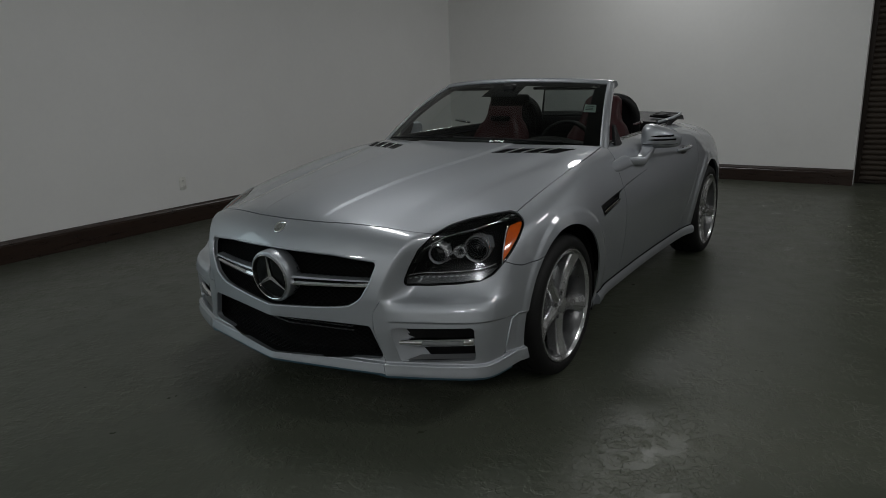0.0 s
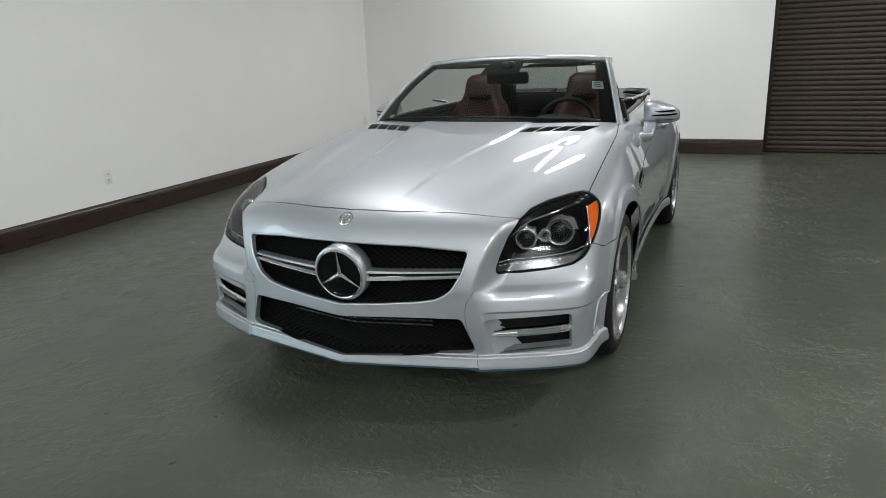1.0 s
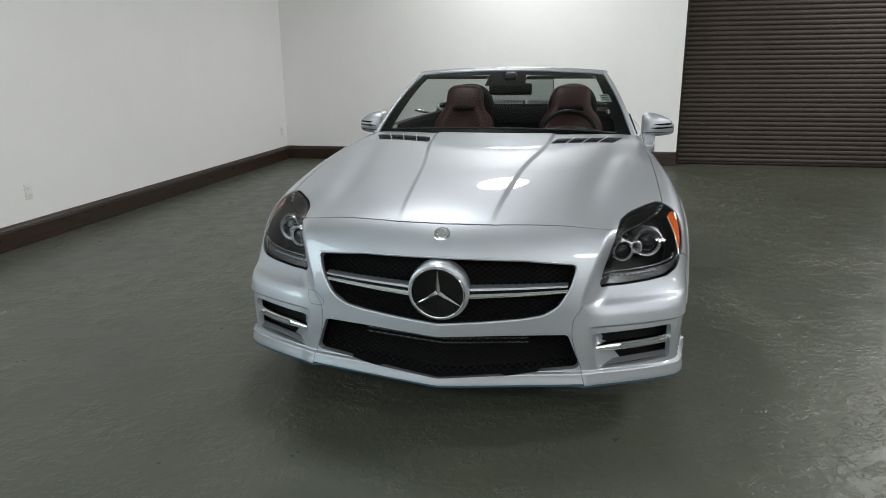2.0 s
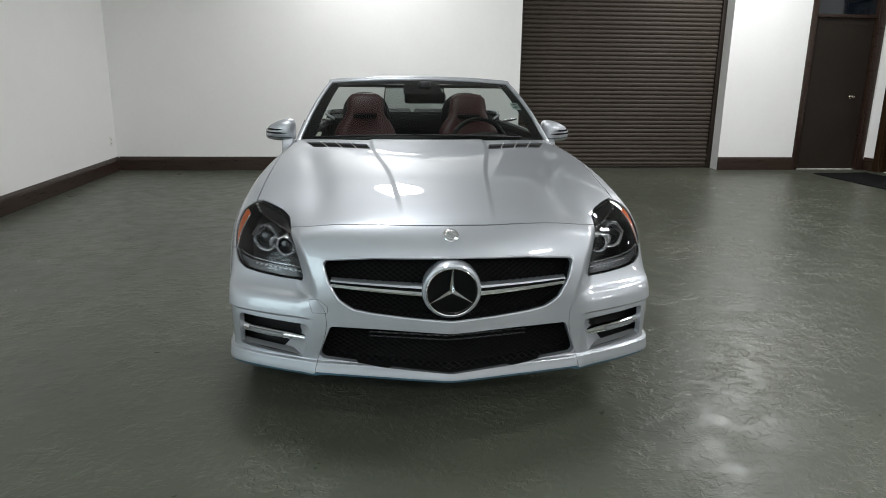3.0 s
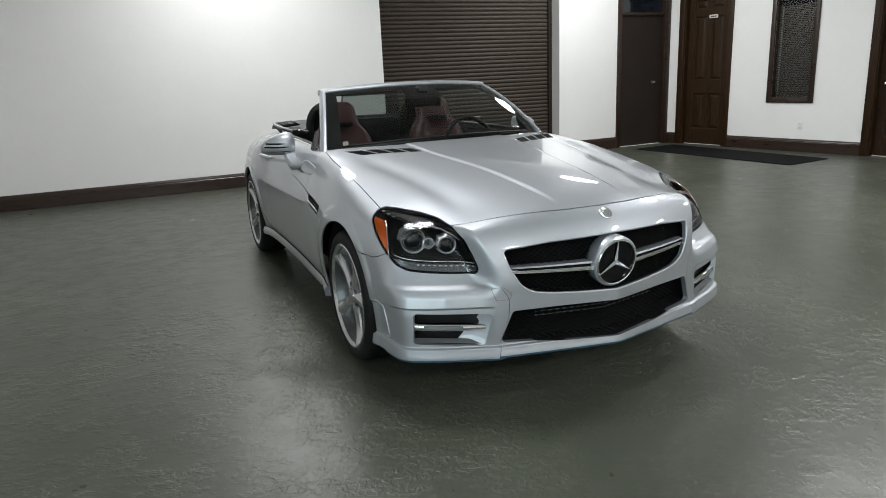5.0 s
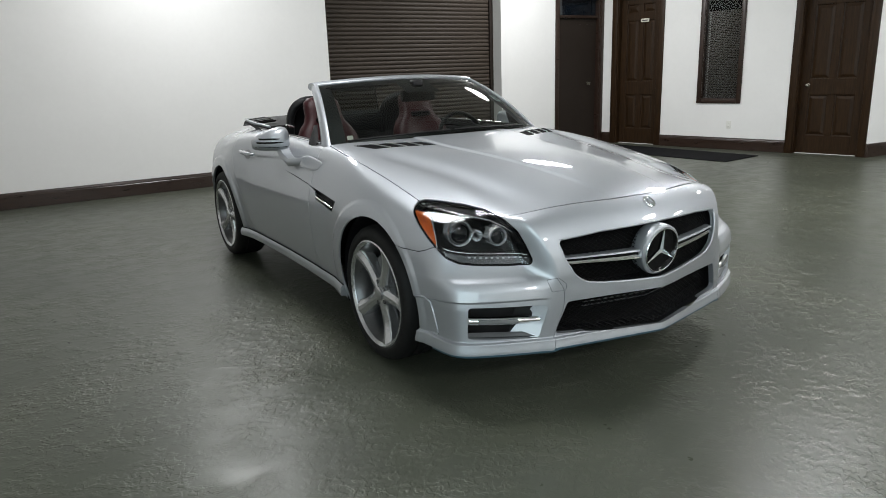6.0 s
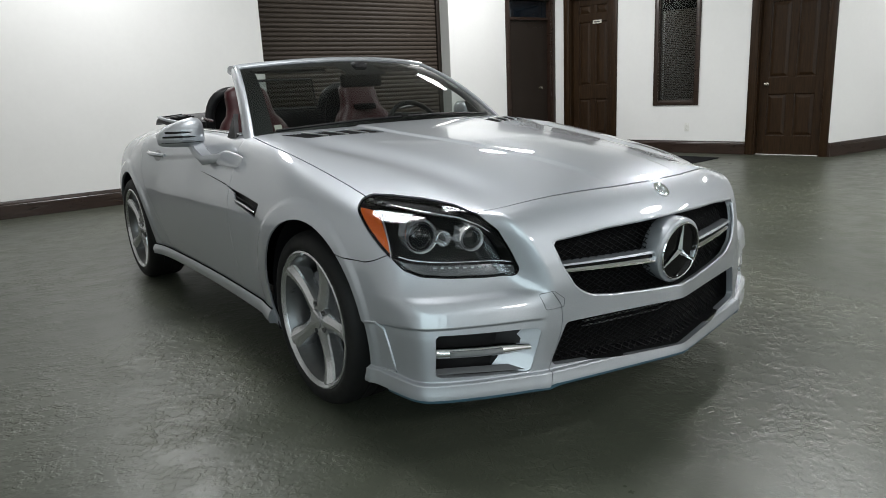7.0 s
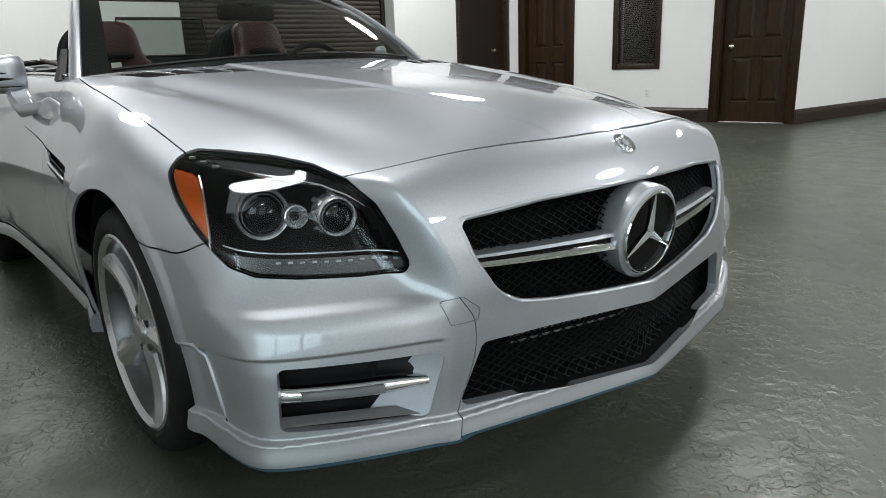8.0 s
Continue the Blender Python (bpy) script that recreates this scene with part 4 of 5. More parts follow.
def rounded(poly, step=.03, rounds=2):
    """The whole outline of a symmetric opening, its corners rounded off."""
    half = [p for p in poly if p[0] >= 0]
    full = [(-x, z) for x, z in reversed([p for p in half if p[0] > 0])] + half
    fine = []
    for (ax, az), (bx, bz) in zip(full, full[1:] + full[:1]):
        k = max(1, int(math.hypot(bx - ax, bz - az) / step))
        fine += [(ax + (bx - ax) * q / k, az + (bz - az) * q / k) for q in range(k)]
    for _ in range(rounds):
        fine = [q for a, b in zip(fine, fine[1:] + fine[:1]) for q in ((a[0] * .75 + b[0] * .25, a[1] * .75 + b[1] * .25), (a[0] * .25 + b[0] * .75, a[1] * .25 + b[1] * .75))]
    return fine


edge = [nose_point(x, z, .006) for x, z in rounded(GRILLE)]
mesh_object("grille_frame", *tube(edge + edge[:1], .0065, 8), PAINT, grille, "silver rounded edge of the grille opening", smooth=60)


def wing_bar(sign):
    rings = []
    chrome = []
    for q in np.linspace(0, 1, 14):
        x = .09 + .343 * q
        z = .556 + .012 * q
        w = .021 - .007 * q
        p = nose_point(x, z, .022)
        rings.append([(sign * p.x, p.y + a, p.z + b) for a, b in ((-.004, w * .35), (-.008, w * .48), (-.004, w * .82), (.010, w), (.03, w), (.03, w * .3))])
        chrome.append([(sign * p.x, p.y + a, p.z + b) for a, b in ((.014, -w * 1.05), (-.004, -w * 1.05), (-.011, -w * .85), (-.011, -w * .55), (-.005, -w * .18), (.014, -w * .12))])
    slot = [[(q[0], q[1] + .006 + .012 * (k > 1), q[2] + dz) for k, (q, dz) in enumerate(((r0[0], .004), (c0[4], -.004), (c0[5], -.002), (r0[4], -.010)))] for r0, c0 in zip(rings, chrome)]
    bar = mesh_object("grille_bar", *loft(rings), PAINT, grille, "silver grille bar", smooth=30)
    mesh_object("bar_trim", *loft(chrome), CHROME, bar, "bright chrome edge of the grille bar")
    mesh_object("bar_slot", *loft(slot), BLACK_GLOSS, bar, "black slot between bar and chrome edge", smooth=0)


wing_bar(1), wing_bar(-1)

STAR_Y = -.888
m_star = pose(0, STAR_Y, .558, 97)
mesh_object("badge_housing", *lathe([(.099, -.07), (.1065, -.05), (.107, -.008), (.105, -.001), (.098, .003), (.0925, .002)], 56, m_star), PAINT, grille, "silver ring round the grille badge")
badge = mesh_object("grille_badge", *lathe([(.0930, .0), (.0938, .006), (.0918, .0095), (.0893, .0085), (.0883, .003), (.088, -.004)], 56, m_star), CHROME, grille, "chrome ring badge with three spokes on black")
mesh_object("badge_ground", *lathe([(.0, -.002), (.088, -.002)], 48, m_star), BLACK_GLOSS, badge, "black badge ground")
for k in range(3):
    ang = 90 + 120 * k
    half = .0098
    v = [(-half, 0, .002), (0, 0, .012), (half, 0, .002), (.0012, .088, .004), (0, .088, .006), (-.0012, .088, .004), (0, -.012, .003)]
    f = [(0, 1, 4, 5), (1, 2, 3, 4), (0, 6, 1), (6, 2, 1)]
    mesh_object("badge_spoke", [m_star @ pose(0, 0, 0, 0, 0, ang - 90) @ Vector(p) for p in v], f, CHROME, badge, smooth=0)

p = skin_point(0, -.815, 1.2, (0, 0, -1))
nn = Vector(slope(np.array([list(p)]))[0])
m_emblem = Matrix.Translation(p + nn * .001) @ nn.to_track_quat("Z", "Y").to_matrix().to_4x4()
emblem = mesh_object("bonnet_badge", *lathe([(.0285, -.004), (.0285, .003), (.026, .005), (.021, .0045), (.019, .003)], 32, m_emblem), CHROME, bumper, "small round chrome badge")
mesh_object("badge_field", *lathe([(0, .0035), (.021, .003)], 24, m_emblem), SATIN, emblem)
for k in range(8):
    mesh_object("badge_mark", *lathe([(0, .0065), (.0035, .006), (.004, .003)], 8, m_emblem @ pose(.0125 * math.cos(k * math.pi / 4), .0125 * math.sin(k * math.pi / 4), 0)), CHROME, emblem)

# ---- lower intake ----
# near-black plate for the depth of the intake, shade as colour
inner_plate("intake_backing", [(-.49, .24), (.49, .41)], None, .11, GAP, car, "black plate standing in for the shade behind the intake")
duct("intake_duct", INTAKE, .016, .114, car, "black inner wall of the intake")
mesh_object("intake_mesh", *lattice(INTAKE, .030, .018, .05, .0017), MESH, bumper, "black diamond-mesh lower intake", smooth=0)
for z in np.linspace(.345, .395, 4):
    rows = [[nose_point(x, z, .088) + Vector((0, a, b)) for a, b in ((0, -.003), (-.004, 0), (0, .003), (.006, 0))] for x in np.linspace(-.30, .30, 9)]
    mesh_object("radiator_fin", *loft(rows), SATIN, bumper, "dull metal radiator fin")


# ---- fog lamp recesses ----
def fog_side(sign):
    flip = lambda pts: [(sign * p.x, p.y, p.z) for p in pts]
    back, front = [], []
    ring = [(.517, .403), (.655, .4065), (.793, .410), (.795, .348), (.795, .286), (.67, .279), (.547, .272), (.532, .337)]
    for x, z in ring:
        front.append(nose_point(x, z, .016))
        inner = (x + (.07 if x < .6 else 0), z)
        back.append(nose_point(min(inner[0], .79), inner[1], .075))
    v, f = loft([flip(front), flip(back)], cap=False)
    f.append(tuple(range(8, 16)))
    if sign < 0:
        f = [tuple(reversed(g)) for g in f]
    recess = mesh_object("fog_recess", v, f, BLACK, bumper, "black recess of the daytime lamp", smooth=0)
    # painted inner cheek, and a silver floor whose shade is a grey colour
    rim = [nose_point(x, z, .003) for x, z in ((.511, .406), (.520, .366), (.531, .320), (.543, .268))]
    deep = [nose_point(x, z, d) for x, z, d in ((.546, .404, .030), (.562, .366, .048), (.594, .320, .058), (.626, .283, .052))]
    faces = [(k, k + 4, k + 5, k + 1) for k in range(3)]
    mesh_object("fog_cheek", flip(rim + deep), faces if sign > 0 else [tuple(reversed(g)) for g in faces], PAINT, recess, "silver inner cheek", smooth=60)
    a, b = nose_point(.795, .288, .010), nose_point(.549, .275, .010)
    c, d = nose_point(.585, .290, .036), nose_point(.79, .299, .036)
    mesh_object("fog_floor", flip([a, b, c, d]), [(0, 1, 2, 3)] if sign < 0 else [(3, 2, 1, 0)], LAMP_GREY, recess, "silver floor of the recess, its shade put into a grey colour", smooth=0)
    # the chrome light bar
    rings = []
    for q in np.linspace(0, 1, 12):
        x, z = .800 - .262 * q, .352 - .008 * q
        w = .0175 if q < .78 else .0175 - .006 * (q - .78) / .22
        p = nose_point(x, z, .004 + .012 * abs(q - .5))
        rings.append([(sign * p.x, p.y + .02 + .022 * math.cos(t), p.z + w * math.sin(t)) for t in np.linspace(0, 2 * math.pi, 13)[:-1]])
    bar = mesh_object("daytime_lamp", *loft(rings), CHROME, bumper, "slim chrome daytime lamp bar", smooth=60)
    rings = []
    for q in np.linspace(.16, .68, 9):
        x, z = .800 - .262 * q, .352 - .008 * q
        p = nose_point(x, z, .004 + .012 * abs(q - .5))
        rings.append([(sign * p.x, p.y - .0045 + dy, p.z + dz) for dy, dz in ((.006, -.010), (0, -.008), (-.0015, 0), (0, .008), (.006, .010), (.012, 0))])
    mesh_object("lamp_strip", *loft(rings), STRIP, bar, "clear ribbed light strip", smooth=60)


fog_side(1), fog_side(-1)

# raised line on the bumper's flank
for sign in (1, -1):
    rows = []
    for y, z in ((-.400, .415), (-.445, .420), (-.470, .400), (-.487, .352), (-.503, .300), (-.512, .276), (-.470, .270), (-.43, .268)):
        q = skin_point(1.2, y, z, (-1, 0, 0))
        rows.append((sign * (q.x + .0005), q.y, q.z))
    mesh_object("bumper_fin", *tube(rows, [.002, .004, .0045, .0045, .0045, .004, .003, .001], 8), PAINT, bumper, smooth=60)

# ---- headlamps ----
IN = np.array([-.42, .80, -.42]) / np.linalg.norm([-.42, .80, -.42])


edge_ring = eye & (R["lamp"] > -.0045)
lens_amber = eye & ~edge_ring & (amber_cut(mid) < 0)
lens_tray = eye & ~edge_ring & ~lens_amber & (tray_cut(mid) < 0)
lens_brow = eye & ~edge_ring & ~lens_amber & (brow_cut(mid) < 0)


def ring_lamp(at, m, r, ball, sign, parent, name):
    flip = Matrix.Diagonal((sign, 1, 1, 1))
    base = flip @ (Matrix.Translation(at) @ m)
    orient = (lambda vf: vf) if sign > 0 else (lambda vf: (vf[0], [tuple(reversed(f)) for f in vf[1]]))
    ob = mesh_object(name, *orient(lathe([(r * .90, -.012), (r * .905, .004), (r * .94, .011), (r * 1.0, .013), (r * 1.05, .009), (r * 1.06, -.004), (r * 1.06, -.04)], 40, base)), BRIGHT, parent, "chrome-ringed projector lamp", smooth=50)
    mesh_object("lamp_bezel", *orient(lathe([(r * .735, -.006), (r * .75, .006), (r * .785, .009), (r * .82, .006), (r * .835, -.008)], 40, base)), CHROME, ob, "thin chrome bezel", smooth=50)
    mesh_object("projector_lens", *orient(lathe([(0, ball * .36), (ball * .4, ball * .32), (ball * .72, ball * .2), (ball * .92, .004), (ball, -.008)], 32, base)), PROJ, ob, "dark glass projector ball", smooth=80)
    mesh_object("projector_collar", *orient(lathe([(ball * .9, -.006), (r * .74, -.004), (r * .84, -.010), (r * .92, -.010)], 32, base)), LAMP_BLACK, ob)
    return ob


def headlamp(sign):
    s = "+" if sign > 0 else "-"
    lamp = panel("headlamp", eye, LAMP_BLACK, car, s, "black headlamp with chrome projector rings and amber side lamp", lip=0, lift=.115, along=IN)
    panel("lens", eye, CLEAR, lamp, s, "clear curved lamp cover", lip=0, lift=-.001)
    # walls between cover and housing
    t = T[eye]
    way = np.concatenate([t[:, [0, 1]], t[:, [1, 2]], t[:, [2, 0]]])
    _, first, times = np.unique(np.sort(way, 1), axis=0, return_index=True, return_counts=True)
    rim = way[first[times == 1]]
    a, b = V[rim[:, 0]] - N[rim[:, 0]] * .003, V[rim[:, 1]] - N[rim[:, 1]] * .003
    v = np.concatenate([a, b, b + IN * .115, a + IN * .115]) * [sign, 1, 1]
    k = len(rim)
    f = [(i, i + k, i + 2 * k, i + 3 * k) for i in range(k)]
    mesh_object("housing_wall", v, f, LAMP_BLACK, lamp, smooth=0)
    panel("side_indicator", lens_amber, AMBER, lamp, s, "amber plastic indicator", lip=.004, lift=-.007)
    panel("lamp_gasket", edge_ring, BLACK_GLOSS, lamp, s, "black edge of the lamp", lip=0, lift=-.004)
    panel("lamp_tray", lens_tray, TRAY, lamp, s, "dark tray with a row of light diodes", lip=.004, lift=.020, along=IN)
    panel("lamp_brow", lens_brow, LAMP_BLACK, lamp, s, "black upper brow", lip=.006, lift=.014, along=IN)
    place = lambda st, z, deep: Vector((sign, 1, 1)) * lamp_point(st, z, deep)
    strip = [place(st, z, .012) for st, z in ((.330, .766), (.27, .748), (.185, .733), (.12, .724), (.06, .714), (.005, .697), (-.03, .678))]
    mesh_object("brow_trim", *tube(strip, [.0015, .003, .004, .004, .004, .003, .0015], 10), CHROME, lamp, "chrome strip along the brow", smooth=60)
    side = [place(float(curve(np.array(z), [(.60, .258), (.64, .264), (.69, .281), (.73, .306), (.742, .322)])) - .004, z, .006) for z in np.linspace(.612, .735, 9)]
    mesh_object("indicator_trim", *tube(side, .0028, 8), BRIGHT, lamp, "bright edge of the indicator", smooth=60)
    ledge = [place(st, float(curve(np.array(st), [(-.12, .588), (0, .592), (.12, .598), (.22, .612), (.26, .63)])) + .001, .018) for st in np.linspace(-.09, .235, 12)]
    mesh_object("tray_edge", *tube(ledge, .0022, 8), BRIGHT, lamp, "bright edge of the tray", smooth=60)
    for st in np.linspace(-.085, .13, 11):
        c = place(st, .578 + .05 * max(st, 0), .016)
        u = (place(st + .01, .578, .016) - place(st - .01, .578, .016)).normalized()
        ang = math.degrees(math.atan2(u.y, u.x))
        bm = boxed((-.005, -.003, -.002), (.005, .003, .002), .001, 1)
        bmesh.ops.transform(bm, matrix=Matrix.Translation(c) @ pose(0, 0, 0, 0, 0, ang), verts=bm.verts)
        part("light_diode", bm, LED, lamp)
    for st in (.345, .315, .285):
        c = place(st, .764 - .25 * (.345 - st), .012)
        bm = boxed((-.007, -.004, -.003), (.007, .004, .003), .0015, 1)
        bmesh.ops.transform(bm, matrix=Matrix.Translation(c) @ pose(0, 0, 0, 0, 0, 60 * sign), verts=bm.verts)
        part("light_diode", bm, LED, lamp)
    front = pose(0, 0, 0, 90, 0, 14)
    ring_lamp((.706, -.472, .660), front, .051, .035, sign, lamp, "projector_unit")
    inner_ring = ring_lamp((.613, -.598, .658), front, .037, .027, sign, lamp, "projector_unit")
    for k in range(8):
        w = front @ pose(0, 0, 0, 0, 0, 45 * k)
        v, f = loft([[Vector((.613, -.598, .658)) + (w @ Vector(q)) for q in ring] for ring in ([(.036, -.005, -.004), (.036, .005, -.004), (.041, .005, -.006), (.041, -.005, -.006)], [(.034, -.004, -.040), (.034, .004, -.040), (.046, .005, -.040), (.046, -.005, -.040)])])
        v = [(sign * p[0], p[1], p[2]) for p in v]
        mesh_object("cooling_rib", v, f if sign > 0 else [tuple(reversed(g)) for g in f], BRIGHT, inner_ring, smooth=0)
    # cut-glass reflector between the two projectors
    base = Matrix.Diagonal((sign, 1, 1, 1)) @ Matrix.Translation((.664, -.530, .656)) @ front
    refl = mesh_object("reflector", *lathe([(.006, -.014), (.013, -.009), (.019, .0), (.022, .008), (.024, .007), (.024, -.02)], 12, base), BRIGHT, lamp, "faceted bright reflector", smooth=0)
    mesh_object("bulb", *lathe([(0, .010), (.006, .007), (.008, -.002), (.008, -.02)], 12, base), PROJ, refl, smooth=60)
    # side tray beyond the outer projector
    pts = [place(st, z, .045) for st, z in ((.245, .705), (.20, .715), (.185, .690), (.205, .672), (.245, .668))]
    mesh_object("inner_shroud", pts, [(0, 1, 2, 3, 4)], LAMP_GREY, lamp, smooth=0)


headlamp(1), headlamp(-1)

# ---- wheels ----
def wheel(x_face, y, sign):
    """A five-spoke wheel with its tyre; x_face: how far out its hub face lies."""
    out = pose(0, 0, 0, 0, 90) if sign > 0 else pose(0, 0, 0, 0, -90)
    hub = Matrix.Translation((sign * x_face, y, HUB_Z)) @ out
    rim = mesh_object("wheel", *lathe([(.205, -.17), (.222, -.165), (.210, -.12), (.206, -.05), (.222, -.012), (.236, .012), (.243, .020), (.250, .018), (.252, .008), (.248, -.004), (.238, -.01), (.232, -.18), (.205, -.17)], 64, hub), SHADED_BARREL, car, "silver five-spoke alloy wheel", smooth=40)
    R0 = .317
    mesh_object("tyre", *lathe([(.228, -.19), (.240, -.197), (.270, -.201), (.297, -.196), (.311, -.182), (R0, -.165), (R0, -.155), (R0 - .006, -.154), (R0 - .006, -.146), (R0, -.145), (R0, -.105), (R0 - .006, -.104), (R0 - .006, -.096), (R0, -.095), (R0, -.055), (R0 - .006, -.054), (R0 - .006, -.046), (R0, -.045), (R0 - .001, -.02), (R0 - .007, .0), (.300, .014), (.282, .0220), (.265, .0235), (.257, .020), (.250, .010), (.242, .0)], 72, hub), RUBBER, rim, "black low-profile tyre", smooth=40)
    for k in range(5):
        turn = hub @ pose(0, 0, 0, 0, 0, 72 * k + (3 if sign > 0 else -21))
        rings = []
        for q in np.linspace(0, 1, 11):
            r = .026 + .208 * q
            w = float(curve(np.array(r), [(.02, .038), (.05, .036), (.09, .030), (.14, .029), (.19, .035), (.235, .046)]))
            top = float(curve(np.array(r), [(.02, -.010), (.06, -.007), (.12, -.010), (.18, -.004), (.23, .010)]))
            rings.append([Vector((r, s * w, top + d)) for s, d in ((-1.10, -.056), (-1.0, -.016), (-.90, -.007), (-.22, .004), (.22, .004), (.90, -.007), (1.0, -.016), (1.10, -.056), (0, -.058))])
        v, f = loft(rings)
        mesh_object("spoke", [turn @ p for p in v], f, RIM, rim, smooth=12)
    mesh_object("rim_lip", *lathe([(.232, .008), (.238, .016), (.244, .0215), (.2505, .019), (.252, .010)], 64, hub), RIM, rim, "bright machined rim edge", smooth=40)
    mesh_object("hub_cap", *lathe([(0, .006), (.026, .006), (.034, .002), (.036, -.006), (.050, -.009), (.068, -.012), (.072, -.03)], 32, hub), RIM, rim, "round silver hub cap", smooth=40)
    for k in range(5):
        c = hub @ pose(0, 0, 0, 0, 0, 72 * k + (39 if sign > 0 else 15)) @ Vector((.053, 0, -.008))
        mesh_object("wheel_bolt", *lathe([(0, -.004), (.006, -.004), (.0065, .001), (.010, .001), (.0105, -.012)], 12, Matrix.Translation(c) @ out), DISC, rim, smooth=0)
    # black disc added behind the spokes to put shade into their gaps
    mesh_object("wheel_shade_disc", *lathe([(.03, -.100), (.212, -.100)], 40, hub), GAP, rim, "dark inside of the wheel")
    mesh_object("brake_disc", *lathe([(.05, -.075), (.155, -.075), (.16, -.08), (.16, -.098), (.05, -.098)], 48, hub), DISC, rim, "dull steel brake disc", smooth=40)
    v, f = loft([[hub @ pose(0, 0, 0, 0, 0, a) @ Vector(q) for q in ((.105, 0, -.055), (.168, 0, -.055), (.172, 0, -.065), (.172, 0, -.11), (.105, 0, -.11))] for a in np.linspace(150 if sign > 0 else -30, 215 if sign > 0 else 35, 8)])
    mesh_object("brake_caliper", v, f, LAMP_GREY, rim, "grey brake caliper")


for sign in (1, -1):
    wheel(.852, AXLE_F, sign), wheel(.862, AXLE_R, sign)
    for y, r in ((-.035, .372), (2.41, .365)):
        # wheel housing
        arc = np.linspace(-.11 * math.pi, 1.11 * math.pi, 32)
        rows = [[(sign * x, y + r * math.cos(t), .322 + r * math.sin(t)) for x in (.45, .70, .862)] for t in arc]
        v, f = loft(rows, cap=False, closed=False)
        liner = mesh_object("wheel_housing", v, f, BLACK, car, "black wheel-housing liner", smooth=60)
        mesh_object("housing_back", [(sign * .45, y + r * math.cos(t), .322 + r * math.sin(t)) for t in arc], [tuple(range(len(arc)))], BLACK, liner, smooth=0)
    # side skirt
    rows = []
    for y in np.linspace(.345, 2.06, 24):
        flare = .014 * math.exp(-((y - .345) / .12) ** 2) + .010 * math.exp(-((y - 2.06) / .2) ** 2)
        x = float(side_width(np.array(y), np.array(.27))) + .002
        rows.append([(sign * (x + a), y, z) for a, z in ((-.06, .285), (-.004, .275), (.002 + flare * .4, .264), (.006 + flare * .7, .246), (.002 + flare * .7, .220), (-.02, .213), (-.08, .213))])
    v, f = loft(rows)
    mesh_object("skirt_joint", *tube([(r[1][0] + sign * .0015, r[1][1], r[1][2] + .001) for r in rows], .0035, 6), GAP, car, "dark joint above the side skirt", smooth=60)
    mesh_object("side_skirt", v, f if sign < 0 else [tuple(reversed(g)) for g in f], PAINT, car, "silver side skirt", smooth=35)
# plain black block under the shell, added to keep light out
part("underbody", boxed((-.60, -.66, .215), (.60, 3.0, .42), .03), GAP, car, "black block for the underbody, shutting out light")

